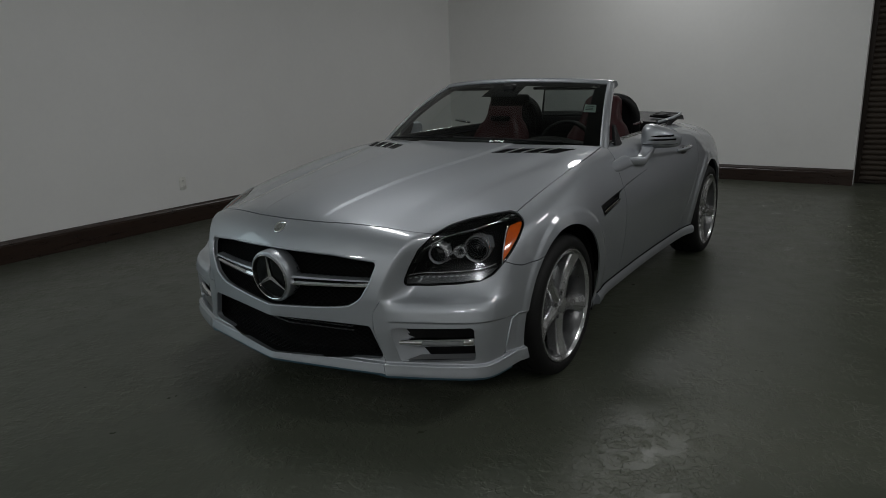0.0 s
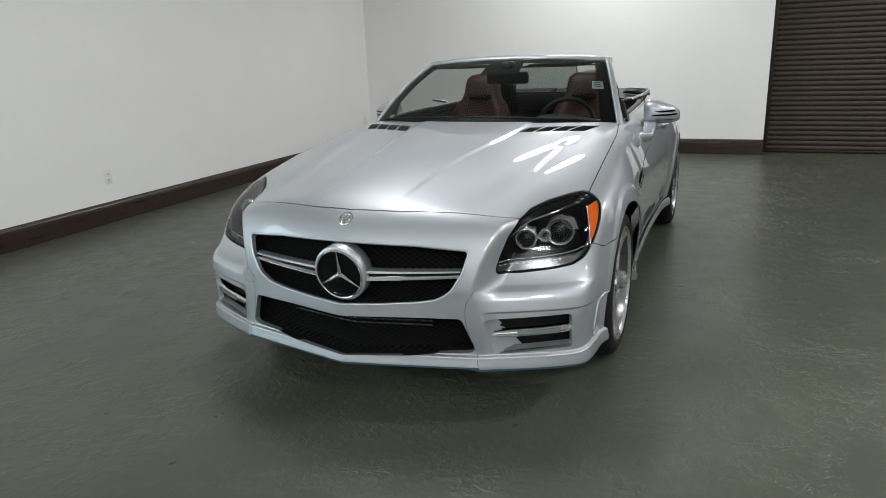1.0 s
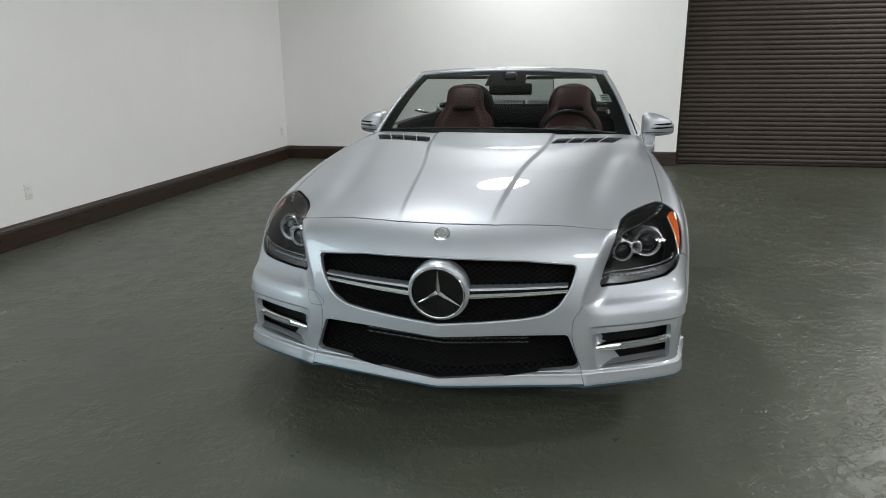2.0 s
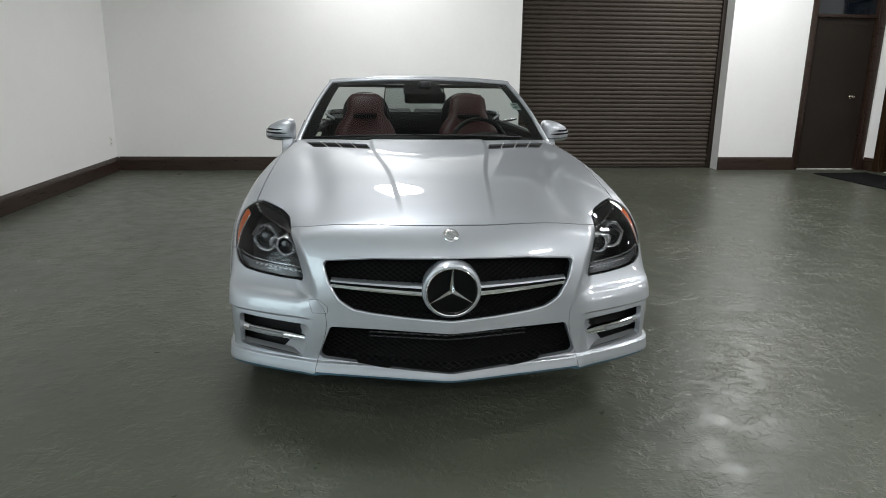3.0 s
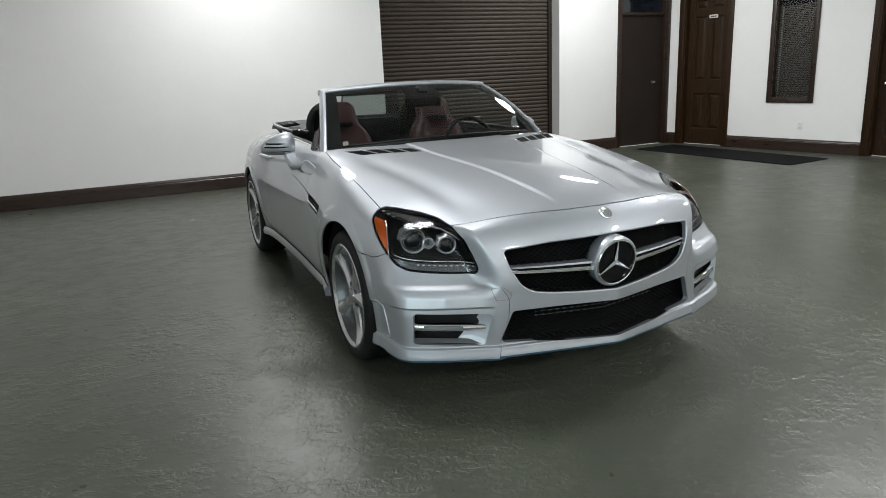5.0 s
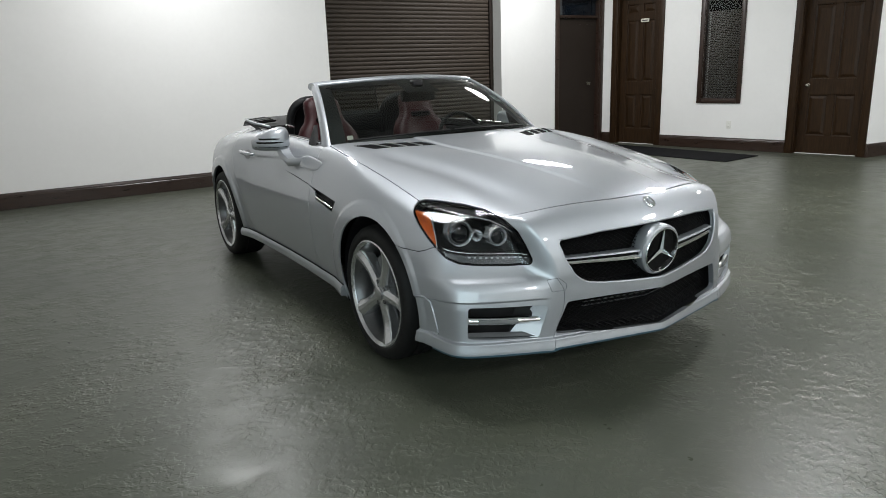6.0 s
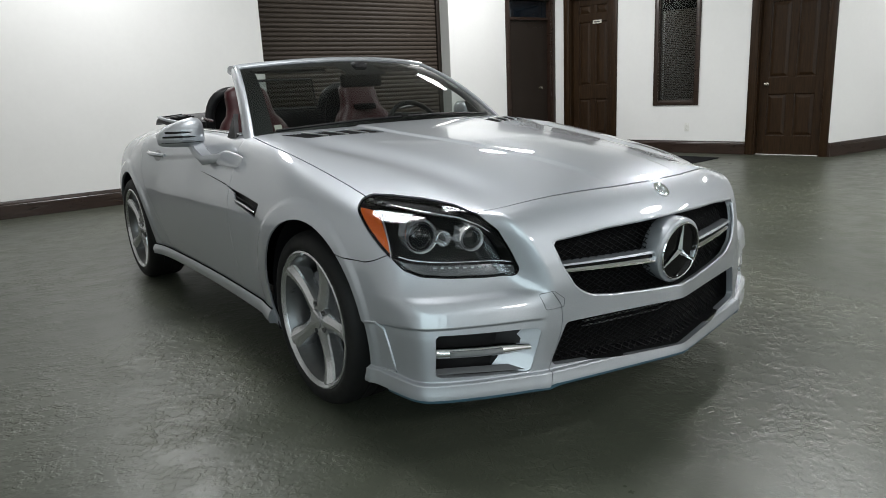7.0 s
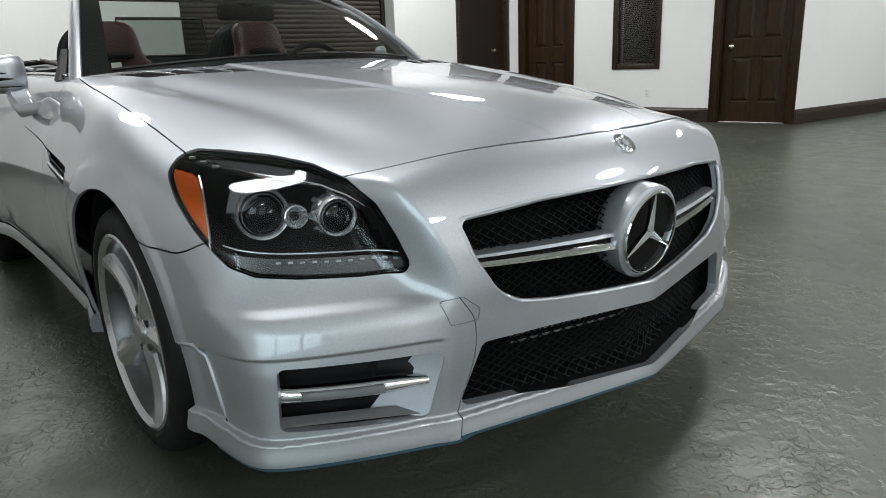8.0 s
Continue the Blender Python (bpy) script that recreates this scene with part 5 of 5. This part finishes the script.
# ---- side vents and door furniture ----
for sign in (1, -1):
    v = [(sign * (float(side_width(np.array(y), np.array(z))) - .030), y, z) for y, z in ((1.2, .78), (.33, .72), (.36, .61), (.70, .65))]
    back = mesh_object("side_vent", v, [(0, 1, 2, 3)], BLACK, car, "black wing vent with a bright fin", smooth=0)
    for k, (z0, z1) in enumerate(((.676, .655), (.692, .672))):
        fin = [(sign * (skin_point(1.2, y, z, (-1, 0, 0)).x - .004), y, z) for y, z in ((.70 - .02 * k, z0 + .012), (.62, z0), (.50, (z0 + z1) / 2 - .001), (.405, z1))]
        mesh_object("vent_fin", *tube(fin, [.002, .006, .007, .004] if k == 0 else [.001, .0025, .0025, .002], 8), CHROME if k == 0 else BLACK, back, smooth=60)
    # the crease behind the vent: its shade drawn as a black line
    line = [(sign * (skin_point(1.2, y, z, (-1, 0, 0)).x + .0004), y, z) for y, z in ((.78, .7295), (.9, .739), (1.03, .7495), (1.17, .760))]
    mesh_object("vent_line", *tube(line, [.0018, .0016, .0012, .0006], 6), GAP, back, "dark line running back from the vent", smooth=60)
    # door handle: grip, and a flat grey oval in place of the cup
    hx = lambda y, z: skin_point(1.2, y, z, (-1, 0, 0)).x
    cup = [(sign * (hx(1.86 + .055 * math.cos(t), .800 + .030 * math.sin(t)) + .0012), 1.86 + .055 * math.cos(t), .800 + .030 * math.sin(t)) for t in np.linspace(0, 2 * math.pi, 24)[:-1]]
    d = doors[0 if sign > 0 else 1]
    handle = mesh_object("door_handle", *tube([(sign * (hx(1.74, .806) + .004), 1.74, .806), (sign * (hx(1.79, .808) + .026), 1.79, .808), (sign * (hx(1.86, .810) + .032), 1.86, .810), (sign * (hx(1.93, .812) + .026), 1.93, .812), (sign * (hx(1.97, .813) + .004), 1.97, .813)], [.010, .014, .015, .014, .010], 12, .8), PAINT, d, "silver door handle with a bright strip", smooth=60)
    mesh_object("handle_cup", cup, [tuple(range(len(cup))) if sign > 0 else tuple(reversed(range(len(cup))))], LAMP_GREY, handle, smooth=0)
    mesh_object("handle_strip", *tube([(sign * (hx(1.77, .818) + .024), 1.77, .818), (sign * (hx(1.86, .820) + .036), 1.86, .820), (sign * (hx(1.95, .822) + .024), 1.95, .822)], .004, 8), CHROME, handle, smooth=60)
    # belt moulding along the top of the door
    belt = []
    for y in np.linspace(.86, 2.12, 18):
        x_in = float(curve(np.array(y), [(.4, .70), (.75, .70), (1.2, .69), (1.9, .665), (2.25, .60)]))
        top = skin_point(x_in + .006, y, 1.3, (0, 0, -1))
        belt.append([(sign * (top.x + a), y, top.z + b) for a, b in ((.012, .0), (.010, .006), (-.004, .008), (-.022, .004), (-.030, -.03), (.006, -.03))])
    v, f = loft(belt)
    mesh_object("belt_trim", v, f if sign > 0 else [tuple(reversed(g)) for g in f], BLACK, d, "black seal along the door top", smooth=40)
    tip = [[(q[0] + sign * .010, q[1], q[2] + .004) for q in ring[:1]] for ring in belt]
    mesh_object("belt_strip", *tube([(r[0][0], r[0][1], r[0][2]) for r in tip], .0035, 8), CHROME, d, "bright strip along the door top", smooth=60)


# ---- door mirrors ----
def door_mirror(sign):
    # across, from the inner end: height of the upper and of the lower half, and depth
    prof = [(0.0, .048, .046, .62), (.02, .060, .056, .85), (.08, .070, .062, 1.0), (.22, .074, .063, 1.05), (.42, .067, .062, 1.04), (.62, .053, .061, .98), (.80, .036, .059, .86), (.93, .016, .055, .66), (1.0, .000, .048, .42)]
    middle = lambda q: (1.235 + .055 * q - .035 * math.sin(math.pi * q), .937)
    shell = []
    for q, up, down, w in prof:
        cy, cz = middle(q)
        ring = []
        for t in np.linspace(0, 2 * math.pi, 33)[:-1]:
            c, s = math.cos(t), math.sin(t)
            ring.append((sign * (.784 + .188 * q), cy + .072 * w * math.copysign(abs(c) ** .7, c) * (1.0 if c < 0 else .62), cz + (up if s > 0 else down) * math.copysign(abs(s) ** .7, s)))
        shell.append(ring)
    v, f = loft(shell)
    ob = mesh_object("door_mirror", v, f if sign > 0 else [tuple(reversed(g)) for g in f], PAINT, car, "silver door mirror with slim dark slots", smooth=50)
    front_of = lambda q, z: middle(q)[0] - .072 * float(np.interp(q, [p[0] for p in prof], [p[3] for p in prof])) * (max(0, 1 - (abs(z - .937) / float(np.interp(q, [p[0] for p in prof], [p[1] if z > .937 else p[2] for p in prof]))) ** (2 / .7)) ** .35)
    # dark slots on its front, and the joint of its lower shell
    for z, h, q0, q1, name, mat in ((.9465, .0058, .36, .90, "mirror_slot", BLACK_GLOSS), (.926, .0055, .26, .95, "mirror_slot", BLACK_GLOSS), (.899, .0016, .03, .97, "shell_joint", GAP)):
        rows = []
        for q in np.linspace(q0, q1, 12):
            y, k = front_of(q, z), h * min(1, .25 + 4 * (q - q0))
            rows.append([(sign * (.784 + .188 * q), y + a, z + b) for a, b in ((.004, -k), (-.0022, -k * .8), (-.0022, k * .8), (.004, k))])
        mesh_object(name, *loft(rows), mat, ob, "dark indicator slot" if mat is BLACK_GLOSS else "", smooth=0)
    spine = [(Vector((.826, 1.215, .898)), .036, .024), (Vector((.826, 1.15, .852)), .033, .022), (Vector((.822, 1.075, .818)), .030, .022), (Vector((.798, 1.0, .826)), .024, .020), (Vector((.768, .93, .840)), .012, .012)]
    arm = []
    for k, (c, wide, thick) in enumerate(spine):
        way = (spine[min(k + 1, 4)][0] - spine[max(k - 1, 0)][0]).normalized()
        across = Vector((1, 0, 0)) - way * way.x
        up = way.cross(across.normalized())
        ring = [c + across.normalized() * wide * p + up * thick * q for p, q in ((-1, -.6), (-.75, -1), (.75, -1), (1, -.6), (1, .6), (.75, 1), (-.75, 1), (-1, .6))]
        arm.append([(sign * p.x, p.y, p.z) for p in ring])
    v, f = loft(arm)
    mesh_object("mirror_arm", v, f, PAINT, ob, "silver mirror arm", smooth=40)
    foot = []
    for y in np.linspace(.665, 1.06, 16):
        lo = float(curve(np.array(y), [(.665, .826), (.70, .806), (.80, .799), (.95, .803), (1.06, .815)]))
        hi = float(curve(np.array(y), [(.665, .838), (.70, .850), (.80, .860), (.90, .866), (.98, .855), (1.06, .834)]))
        x0 = skin_point(1.2, .3 * y + .7 * .86, .815, (-1, 0, 0)).x
        swell = .003 + .007 * min(1, (y - .66) / .05)
        foot.append([(sign * (x0 - .50 * ((lo + hi) / 2 - .5 * (hi - lo) * math.cos(s) - .815) + swell * math.sin(s) ** .5 - (.03 if s in (0.0, math.pi) else 0)), y, (lo + hi) / 2 - .5 * (hi - lo) * math.cos(s)) for s in np.linspace(0, math.pi, 11)])
    v, f = loft(foot)
    mesh_object("mirror_foot", v, f, PAINT, ob, smooth=70)
    v = [(sign * (.878 + .075 * math.cos(t)), 1.298 + .012 * math.cos(t), .938 + .048 * math.sin(t)) for t in np.linspace(0, 2 * math.pi, 25)[:-1]]
    mesh_object("mirror_glass", v, [tuple(range(24))], MIRROR, ob, "mirror glass", smooth=0)


door_mirror(1), door_mirror(-1)

# ---- windscreen ----
def screen(u, w):
    """The windscreen: u from -1 to 1 across, w from 0 at the bonnet to 1 at the top."""
    a = abs(u)
    xb, yb, zb = .712 * a, cowl_y(.712 * a) + .012, .950 - .040 * a * a
    xt, yt, zt = .548 * a, 1.165 + .115 * a * a, 1.258 - .024 * a * a
    s = 1 if u >= 0 else -1
    bow = .028 * 4 * w * (1 - w)
    return Vector((s * (xb + (xt - xb) * w), yb + (yt - yb) * w - bow * .45, zb + (zt - zb) * w + bow))


def sheet(fn, us, ws, mat, name, parent, label="", smooth=60):
    v = [fn(u, w) for u in us for w in ws]
    k = len(ws)
    f = [(i * k + j, (i + 1) * k + j, (i + 1) * k + j + 1, i * k + j + 1) for i in range(len(us) - 1) for j in range(k - 1)]
    return mesh_object(name, v, f, mat, parent, label, smooth)


glass = sheet(screen, np.linspace(-1, 1, 41), np.linspace(0, 1, 17), GLASS, "windscreen", car, "raked clear windscreen with a black border")
shift = Vector((0, .004, -.003))
border = lambda u, w: screen(u, w) + shift
for name, us, ws in (("screen_border", np.linspace(-1, -.885, 3), np.linspace(0, 1, 17)), ("screen_border", np.linspace(.885, 1, 3), np.linspace(0, 1, 17)), ("screen_border", np.linspace(-.885, .885, 31), np.linspace(0, .05, 3)), ("screen_border", np.linspace(-.885, .885, 31), np.linspace(.885, 1, 3))):
    sheet(border, us, ws, BLACK, name, glass, "black printed border")
# the darker block round the mirror foot
sheet(border, np.linspace(-.19, .19, 9), np.linspace(.66, .884, 6), BLACK, "sensor_block", glass, "black sensor cover")

for sign in (1, -1):
    rings = []
    for w in np.linspace(-.06, 1.0, 14):
        p = screen(sign, max(w, 0)) if w >= 0 else screen(sign, 0) + (screen(sign, 0) - screen(sign, .1)) * (-w * 10)
        k = 1 + .5 * max(.25 - w, 0)
        ring = [(-.008, -.004, -.004), (-.003, -.008, .006), (.006, -.004, .010), (.014, .008, .009), (.021, .026, .002), (.022, .048, -.010), (.016, .062, -.020), (-.002, .058, -.028), (-.010, .030, -.022)]
        rings.append([p + Vector((sign * a * k, d * k, b * k)) for a, d, b in ring])
    v, f = loft(rings)
    mesh_object("screen_pillar", v, f if sign < 0 else [tuple(reversed(g)) for g in f], PAINT, car, "silver windscreen pillar", smooth=45)
    # black quarter seal behind the pillar foot
    tri = [(sign * .742, .90, .918), (sign * .738, 1.02, .905), (sign * .694, 1.02, 1.01), (sign * .700, .995, 1.02)]
    v, f = loft([tri, [(x - sign * .02, y, z) for x, y, z in tri]])
    mesh_object("pillar_seal", v, f, BLACK, car, "black seal at the pillar foot", smooth=0)

rows = []
for u in np.linspace(-1.045, 1.045, 33):
    p = screen(max(min(u, 1), -1), 1.0) + Vector(((abs(u) - 1) * .5 * (1 if u > 0 else -1) if abs(u) > 1 else 0, .03 * max(abs(u) - 1, 0), 0))
    sink = 0 if abs(u) < 1 else (abs(u) - 1) * .12
    rows.append([p + Vector((0, a, b - sink)) for a, b in ((-.014, -.010), (-.016, .002), (-.006, .012), (.018, .018), (.055, .018), (.080, .010), (.088, -.012), (.050, -.026), (.006, -.020))])
header = mesh_object("screen_header", *loft(rows), PAINT, car, "silver windscreen header rail", smooth=45)

# label in the windscreen
def stuck(name, u0, u1, w0, w1, mat, parent, label="", off=.0):
    return sheet(lambda u, w: screen(u, w) + Vector((0, .003 - off, -.002 + off)), np.linspace(u0, u1, 4), np.linspace(w0, w1, 4), mat, name, parent, label, 0)


STICKER = material("sticker", (.62, .74, .70), .4)
tag = stuck("screen_label", .845, .935, .45, .565, STICKER, glass, "small pale green label with dark lines")
for w in (.475, .50, .53):
    stuck("label_line", .86, .915, w, w + .010, INK, tag, "", .0022)
stuck("screen_label", .86, .90, .885, .91, SIGN, glass, "tiny white label")
stuck("screen_label", -.875, -.835, .05, .115, SIGN, glass, "tiny white tag at the foot of the windscreen")

# hood vents
for sign in (1, -1):
    base = [(.67, .62), (.60, .44), (.285, .305), (.31, .46)]
    tray_v = [(sign * x, y, float(hood_height(np.array(x), np.array(y))) - .022) for x, y in base]
    vent = mesh_object("bonnet_vent", tray_v, [(0, 1, 2, 3)] if sign < 0 else [(3, 2, 1, 0)], BLACK, car, "black louvred bonnet vent", smooth=0)
    for q in np.linspace(.03, .97, 24):
        thick = .0028
        a = Vector((.655 + (.325 - .655) * q, .605 + (.445 - .605) * q, 0))
        b = Vector((.600 + (.300 - .600) * q, .455 + (.322 - .455) * q, 0))
        line = []
        for s in np.linspace(0, 1, 4):
            c = a.lerp(b, s)
            line.append((sign * c.x, c.y, float(hood_height(np.array(c.x), np.array(c.y))) - .009))
        mesh_object("louvre", *tube(line, thick, 4), MESH, vent, smooth=0)
    for q in (.25, .5, .75):
        a = Vector((.655 + (.325 - .655) * q, .605 + (.445 - .605) * q, 0))
        b = Vector((.600 + (.300 - .600) * q, .455 + (.322 - .455) * q, 0))
        line = [(sign * c.x, c.y, float(hood_height(np.array(c.x), np.array(c.y))) - .003) for c in (a.lerp(b, s) for s in np.linspace(-.02, 1.02, 5))]
        mesh_object("vent_bar", *tube(line, .0030, 8), SATIN, vent, "bright cross bar", smooth=60)
# black cowl in front of the windscreen
rows = []
for x in np.linspace(-.70, .70, 25):
    y = float(cowl_y(abs(x)))
    z = float(hood_height(np.array(abs(x)), np.array(y)))
    rows.append([(x, y - .02, z - .020), (x, y + .012, z - .016), (x, y + .05, z - .030), (x, y + .05, z - .05)])
mesh_object("cowl", *loft(rows, cap=False, closed=False), BLACK, car, "black plastic cowl below the windscreen", smooth=60)
for x0, x1 in ((-.05, .52), (-.60, -.08)):
    line = [screen(u / .68, .035) + Vector((0, -.012, .010)) for u in np.linspace(x0, x1, 9)]
    mesh_object("wiper", *tube(line, .006, 6), BLACK, car, "black wiper blade")

# ---- cabin ----
tub = bmesh.new()
box(tub, (-.70, .55, .25), (.70, 2.30, .30), .01)
box(tub, (-.70, 2.12, .30), (.70, 2.22, .93), .02)
box(tub, (-.70, .58, .30), (-.655, 2.2, .90), .02)
box(tub, (.655, .58, .30), (.70, 2.2, .90), .02)
part("cabin_tub", tub, CABIN, car, "black cabin lining")
rows = []
for x in np.linspace(-.675, .675, 23):
    k = .050 * math.exp(-((x - .36) / .17) ** 2)
    y0 = float(cowl_y(abs(x))) + .03
    rows.append([(x, y0, .905), (x, y0 + .10, .918 + k * .6), (x, y0 + .25, .915 + k), (x, .98 - .1 * k, .900 + k), (x, 1.02, .86 + k * .4), (x, 1.0, .74), (x, .90, .55), (x, .70, .50)])
mesh_object("dashboard", *loft(rows, cap=False, closed=False), CABIN, car, "black leather dashboard", smooth=50)


def steering_wheel():
    m = pose(.362, 1.075, .862, 68)
    pts = lathe([(.170 + .0135 * math.cos(t), .0135 * math.sin(t)) for t in np.linspace(0, 2 * math.pi, 13)], 48, m)
    ob = mesh_object("steering_wheel", *pts, CABIN, car, "black leather steering wheel", smooth=60)
    mesh_object("airbag_pad", *lathe([(0, .022), (.045, .020), (.062, .010), (.066, -.02)], 28, m), CABIN, ob, smooth=60)
    for a in (0, 180, 270):
        v, f = loft([[m @ pose(0, 0, 0, 0, 0, a) @ Vector(q) for q in ((r, -w, -.006), (r, w, -.006), (r, w, .008), (r, -w, .008))] for r, w in ((.055, .026), (.11, .018), (.163, .015))])
        mesh_object("wheel_spoke", v, f, SATIN if a == 270 else CABIN, ob)
    mesh_object("wheel_badge", *lathe([(0, .026), (.018, .025), (.02, .02)], 20, m), CHROME, ob)


steering_wheel()


def car_seat(x):
    """A sports seat: shell-shaped back with its head rest in one, side bolsters and a slot below the head rest."""
    prof = [(.50, .185, .075), (.60, .205, .085), (.72, .214, .088), (.82, .215, .084), (.90, .205, .076), (.955, .175, .066), (.99, .142, .058), (1.03, .128, .054), (1.08, .126, .052), (1.12, .118, .048), (1.145, .09, .038), (1.152, .05, .02)]
    rings = []
    for z, w, d in prof:
        y = 1.50 + .30 * (z - .5) + .04 * (z - .5) ** 2
        ring = []
        for t in np.linspace(0, 2 * math.pi, 33)[:-1]:
            c, s = math.cos(t), math.sin(t)
            px = w * math.copysign(abs(c) ** .62, c)
            # the front is hollowed between the bolsters up to shoulder height
            hollow = .045 * max(0, 1 - (px / (w * .62)) ** 2) * (1 if z < .95 else max(0, 1 - (z - .95) / .05)) if s < 0 else 0
            ring.append((x + px, y + d * math.copysign(abs(s) ** .7, s) + hollow, z))
        rings.append(ring)
    seat = mesh_object("seat", *loft(rings), LEATHER, car, "red leather sports seat", smooth=50)
    y = 1.50 + .30 * .50 + .01
    part("rest_slot", boxed((x - .080, y - .062, .984), (x + .080, y - .02, 1.020), .014, 3), GAP, seat, "dark slot below the head rest")
    for z in (.70, .78, .86):
        line = [(x + q, 1.50 + .30 * (z - .5) - .046 + .02 * (1 - (q / .12) ** 2), z) for q in np.linspace(-.12, .12, 7)]
        mesh_object("seat_seam", *tube(line, .004, 6), LEATHER, seat, smooth=60)
    bm = boxed((x - .22, 1.02, .42), (x + .22, 1.53, .56), .06, 4)
    part("seat_cushion", bm, LEATHER, seat, "red leather seat cushion", 50)
    return seat


car_seat(.358), car_seat(-.358)
part("centre_tunnel", boxed((-.11, .95, .30), (.11, 2.1, .66), .03, 3), CABIN, car, "black centre console")
# roll hoops and the clear draught stop between them
for x in (.37, -.37):
    smooth_pts = []
    for t in np.linspace(-.12, 1.12, 33) * math.pi:
        c, s = math.cos(t), math.sin(t)
        smooth_pts.append(Vector((x * .97 - .142 * math.copysign(abs(c) ** .8, c), 1.93 - .04 * s, .955 + .172 * math.copysign(abs(s) ** .75, s))))
    hoop = mesh_object("roll_hoop", *tube(smooth_pts, .028, 12, up=(0, 1, 0)), CABIN, car, "black padded roll hoop", smooth=60)
    fill = [Vector((q.x, q.y + .012, q.z)) for q in smooth_pts]
    mesh_object("hoop_panel", *loft([fill, [q + Vector((0, .02, 0)) for q in fill]]), CABIN, hoop, "black panel filling the hoop", smooth=0)
stop = [(-.235, 1.0), (.235, 1.0), (.215, 1.185), (-.215, 1.185)]
v = [(a, 2.02, b) for a, b in stop]
pane = mesh_object("draught_stop", v, [(0, 1, 2, 3)], SMOKED, car, "smoked clear draught stop in a thin black frame", smooth=0)
mesh_object("stop_frame", *tube([(a, 2.02, b) for a, b in stop + stop[:1]], .008, 8, up=(0, 1, 0)), CABIN, pane, smooth=60)
part("stop_base", boxed((-.25, 2.0, .88), (.25, 2.05, .995), .01), CABIN, pane)
# interior mirror
m_mirror = pose(.02, 1.055, 1.150, 0, 0, 4)
bm = boxed((-.125, -.018, -.034), (.125, .018, .034), .016, 4)
bmesh.ops.transform(bm, matrix=m_mirror, verts=bm.verts)
rear_view = part("rear_view_mirror", bm, BLACK, car, "black rear-view mirror")
part("mirror_stalk", boxed((-.02, 1.03, 1.165), (.055, 1.10, 1.245), .018, 3), BLACK, rear_view)
mesh_object("mirror_face", [m_mirror @ Vector(q) for q in ((-.115, .0185, -.026), (.115, .0185, -.026), (.115, .0185, .026), (-.115, .0185, .026))], [(0, 1, 2, 3)], MIRROR, rear_view, smooth=0)
part("sun_visor", boxed((-.52, 1.20, 1.205), (-.10, 1.33, 1.222), .008), CABIN, car, "black folded sun visor")
part("sun_visor", boxed((.10, 1.20, 1.205), (.52, 1.33, 1.222), .008), CABIN, car, "black folded sun visor")
# dark cover behind the seats, over the folded roof
for sign in (1, -1):
    rows = []
    for y, z in ((2.10, .955), (2.20, .985), (2.32, 1.000), (2.42, 1.000), (2.47, .985)):
        rows.append([(sign * x, y, z + dz) for x, dz in ((.02, .010), (.30, .008), (.55, .0), (.66, -.012), (.67, -.04), (.30, -.035), (.02, -.03))])
    v, f = loft(rows)
    cover = mesh_object("roof_cover", v, f if sign < 0 else [tuple(reversed(g)) for g in f], BLACK, car, "dark ribbed cover over the folded roof", smooth=40)
    mesh_object("cover_edge", *tube([(sign * .60, 2.07, .952), (sign * .665, 2.20, .975), (sign * .675, 2.32, .990), (sign * .66, 2.42, .992), (sign * .60, 2.48, .985)], .010, 8), PAINT, cover, "silver edge", smooth=60)
    for y in (2.16, 2.22, 2.28, 2.34, 2.40):
        mesh_object("cover_rib", *tube([(sign * .52, y, 1.0 - .05 * (2.40 - y)), (sign * .64, y + .01, .99 - .05 * (2.40 - y))], .007, 6), GAP, cover)
# inner grips that stand up behind the door glass
for sign in (1, -1):
    mesh_object("belt_guide", *tube([(sign * .60, 1.60, .975), (sign * .64, 1.56, .985), (sign * .675, 1.52, .995)], [.008, .010, .006], 8), BRIGHT, car, "bright seat-belt guide", smooth=60)
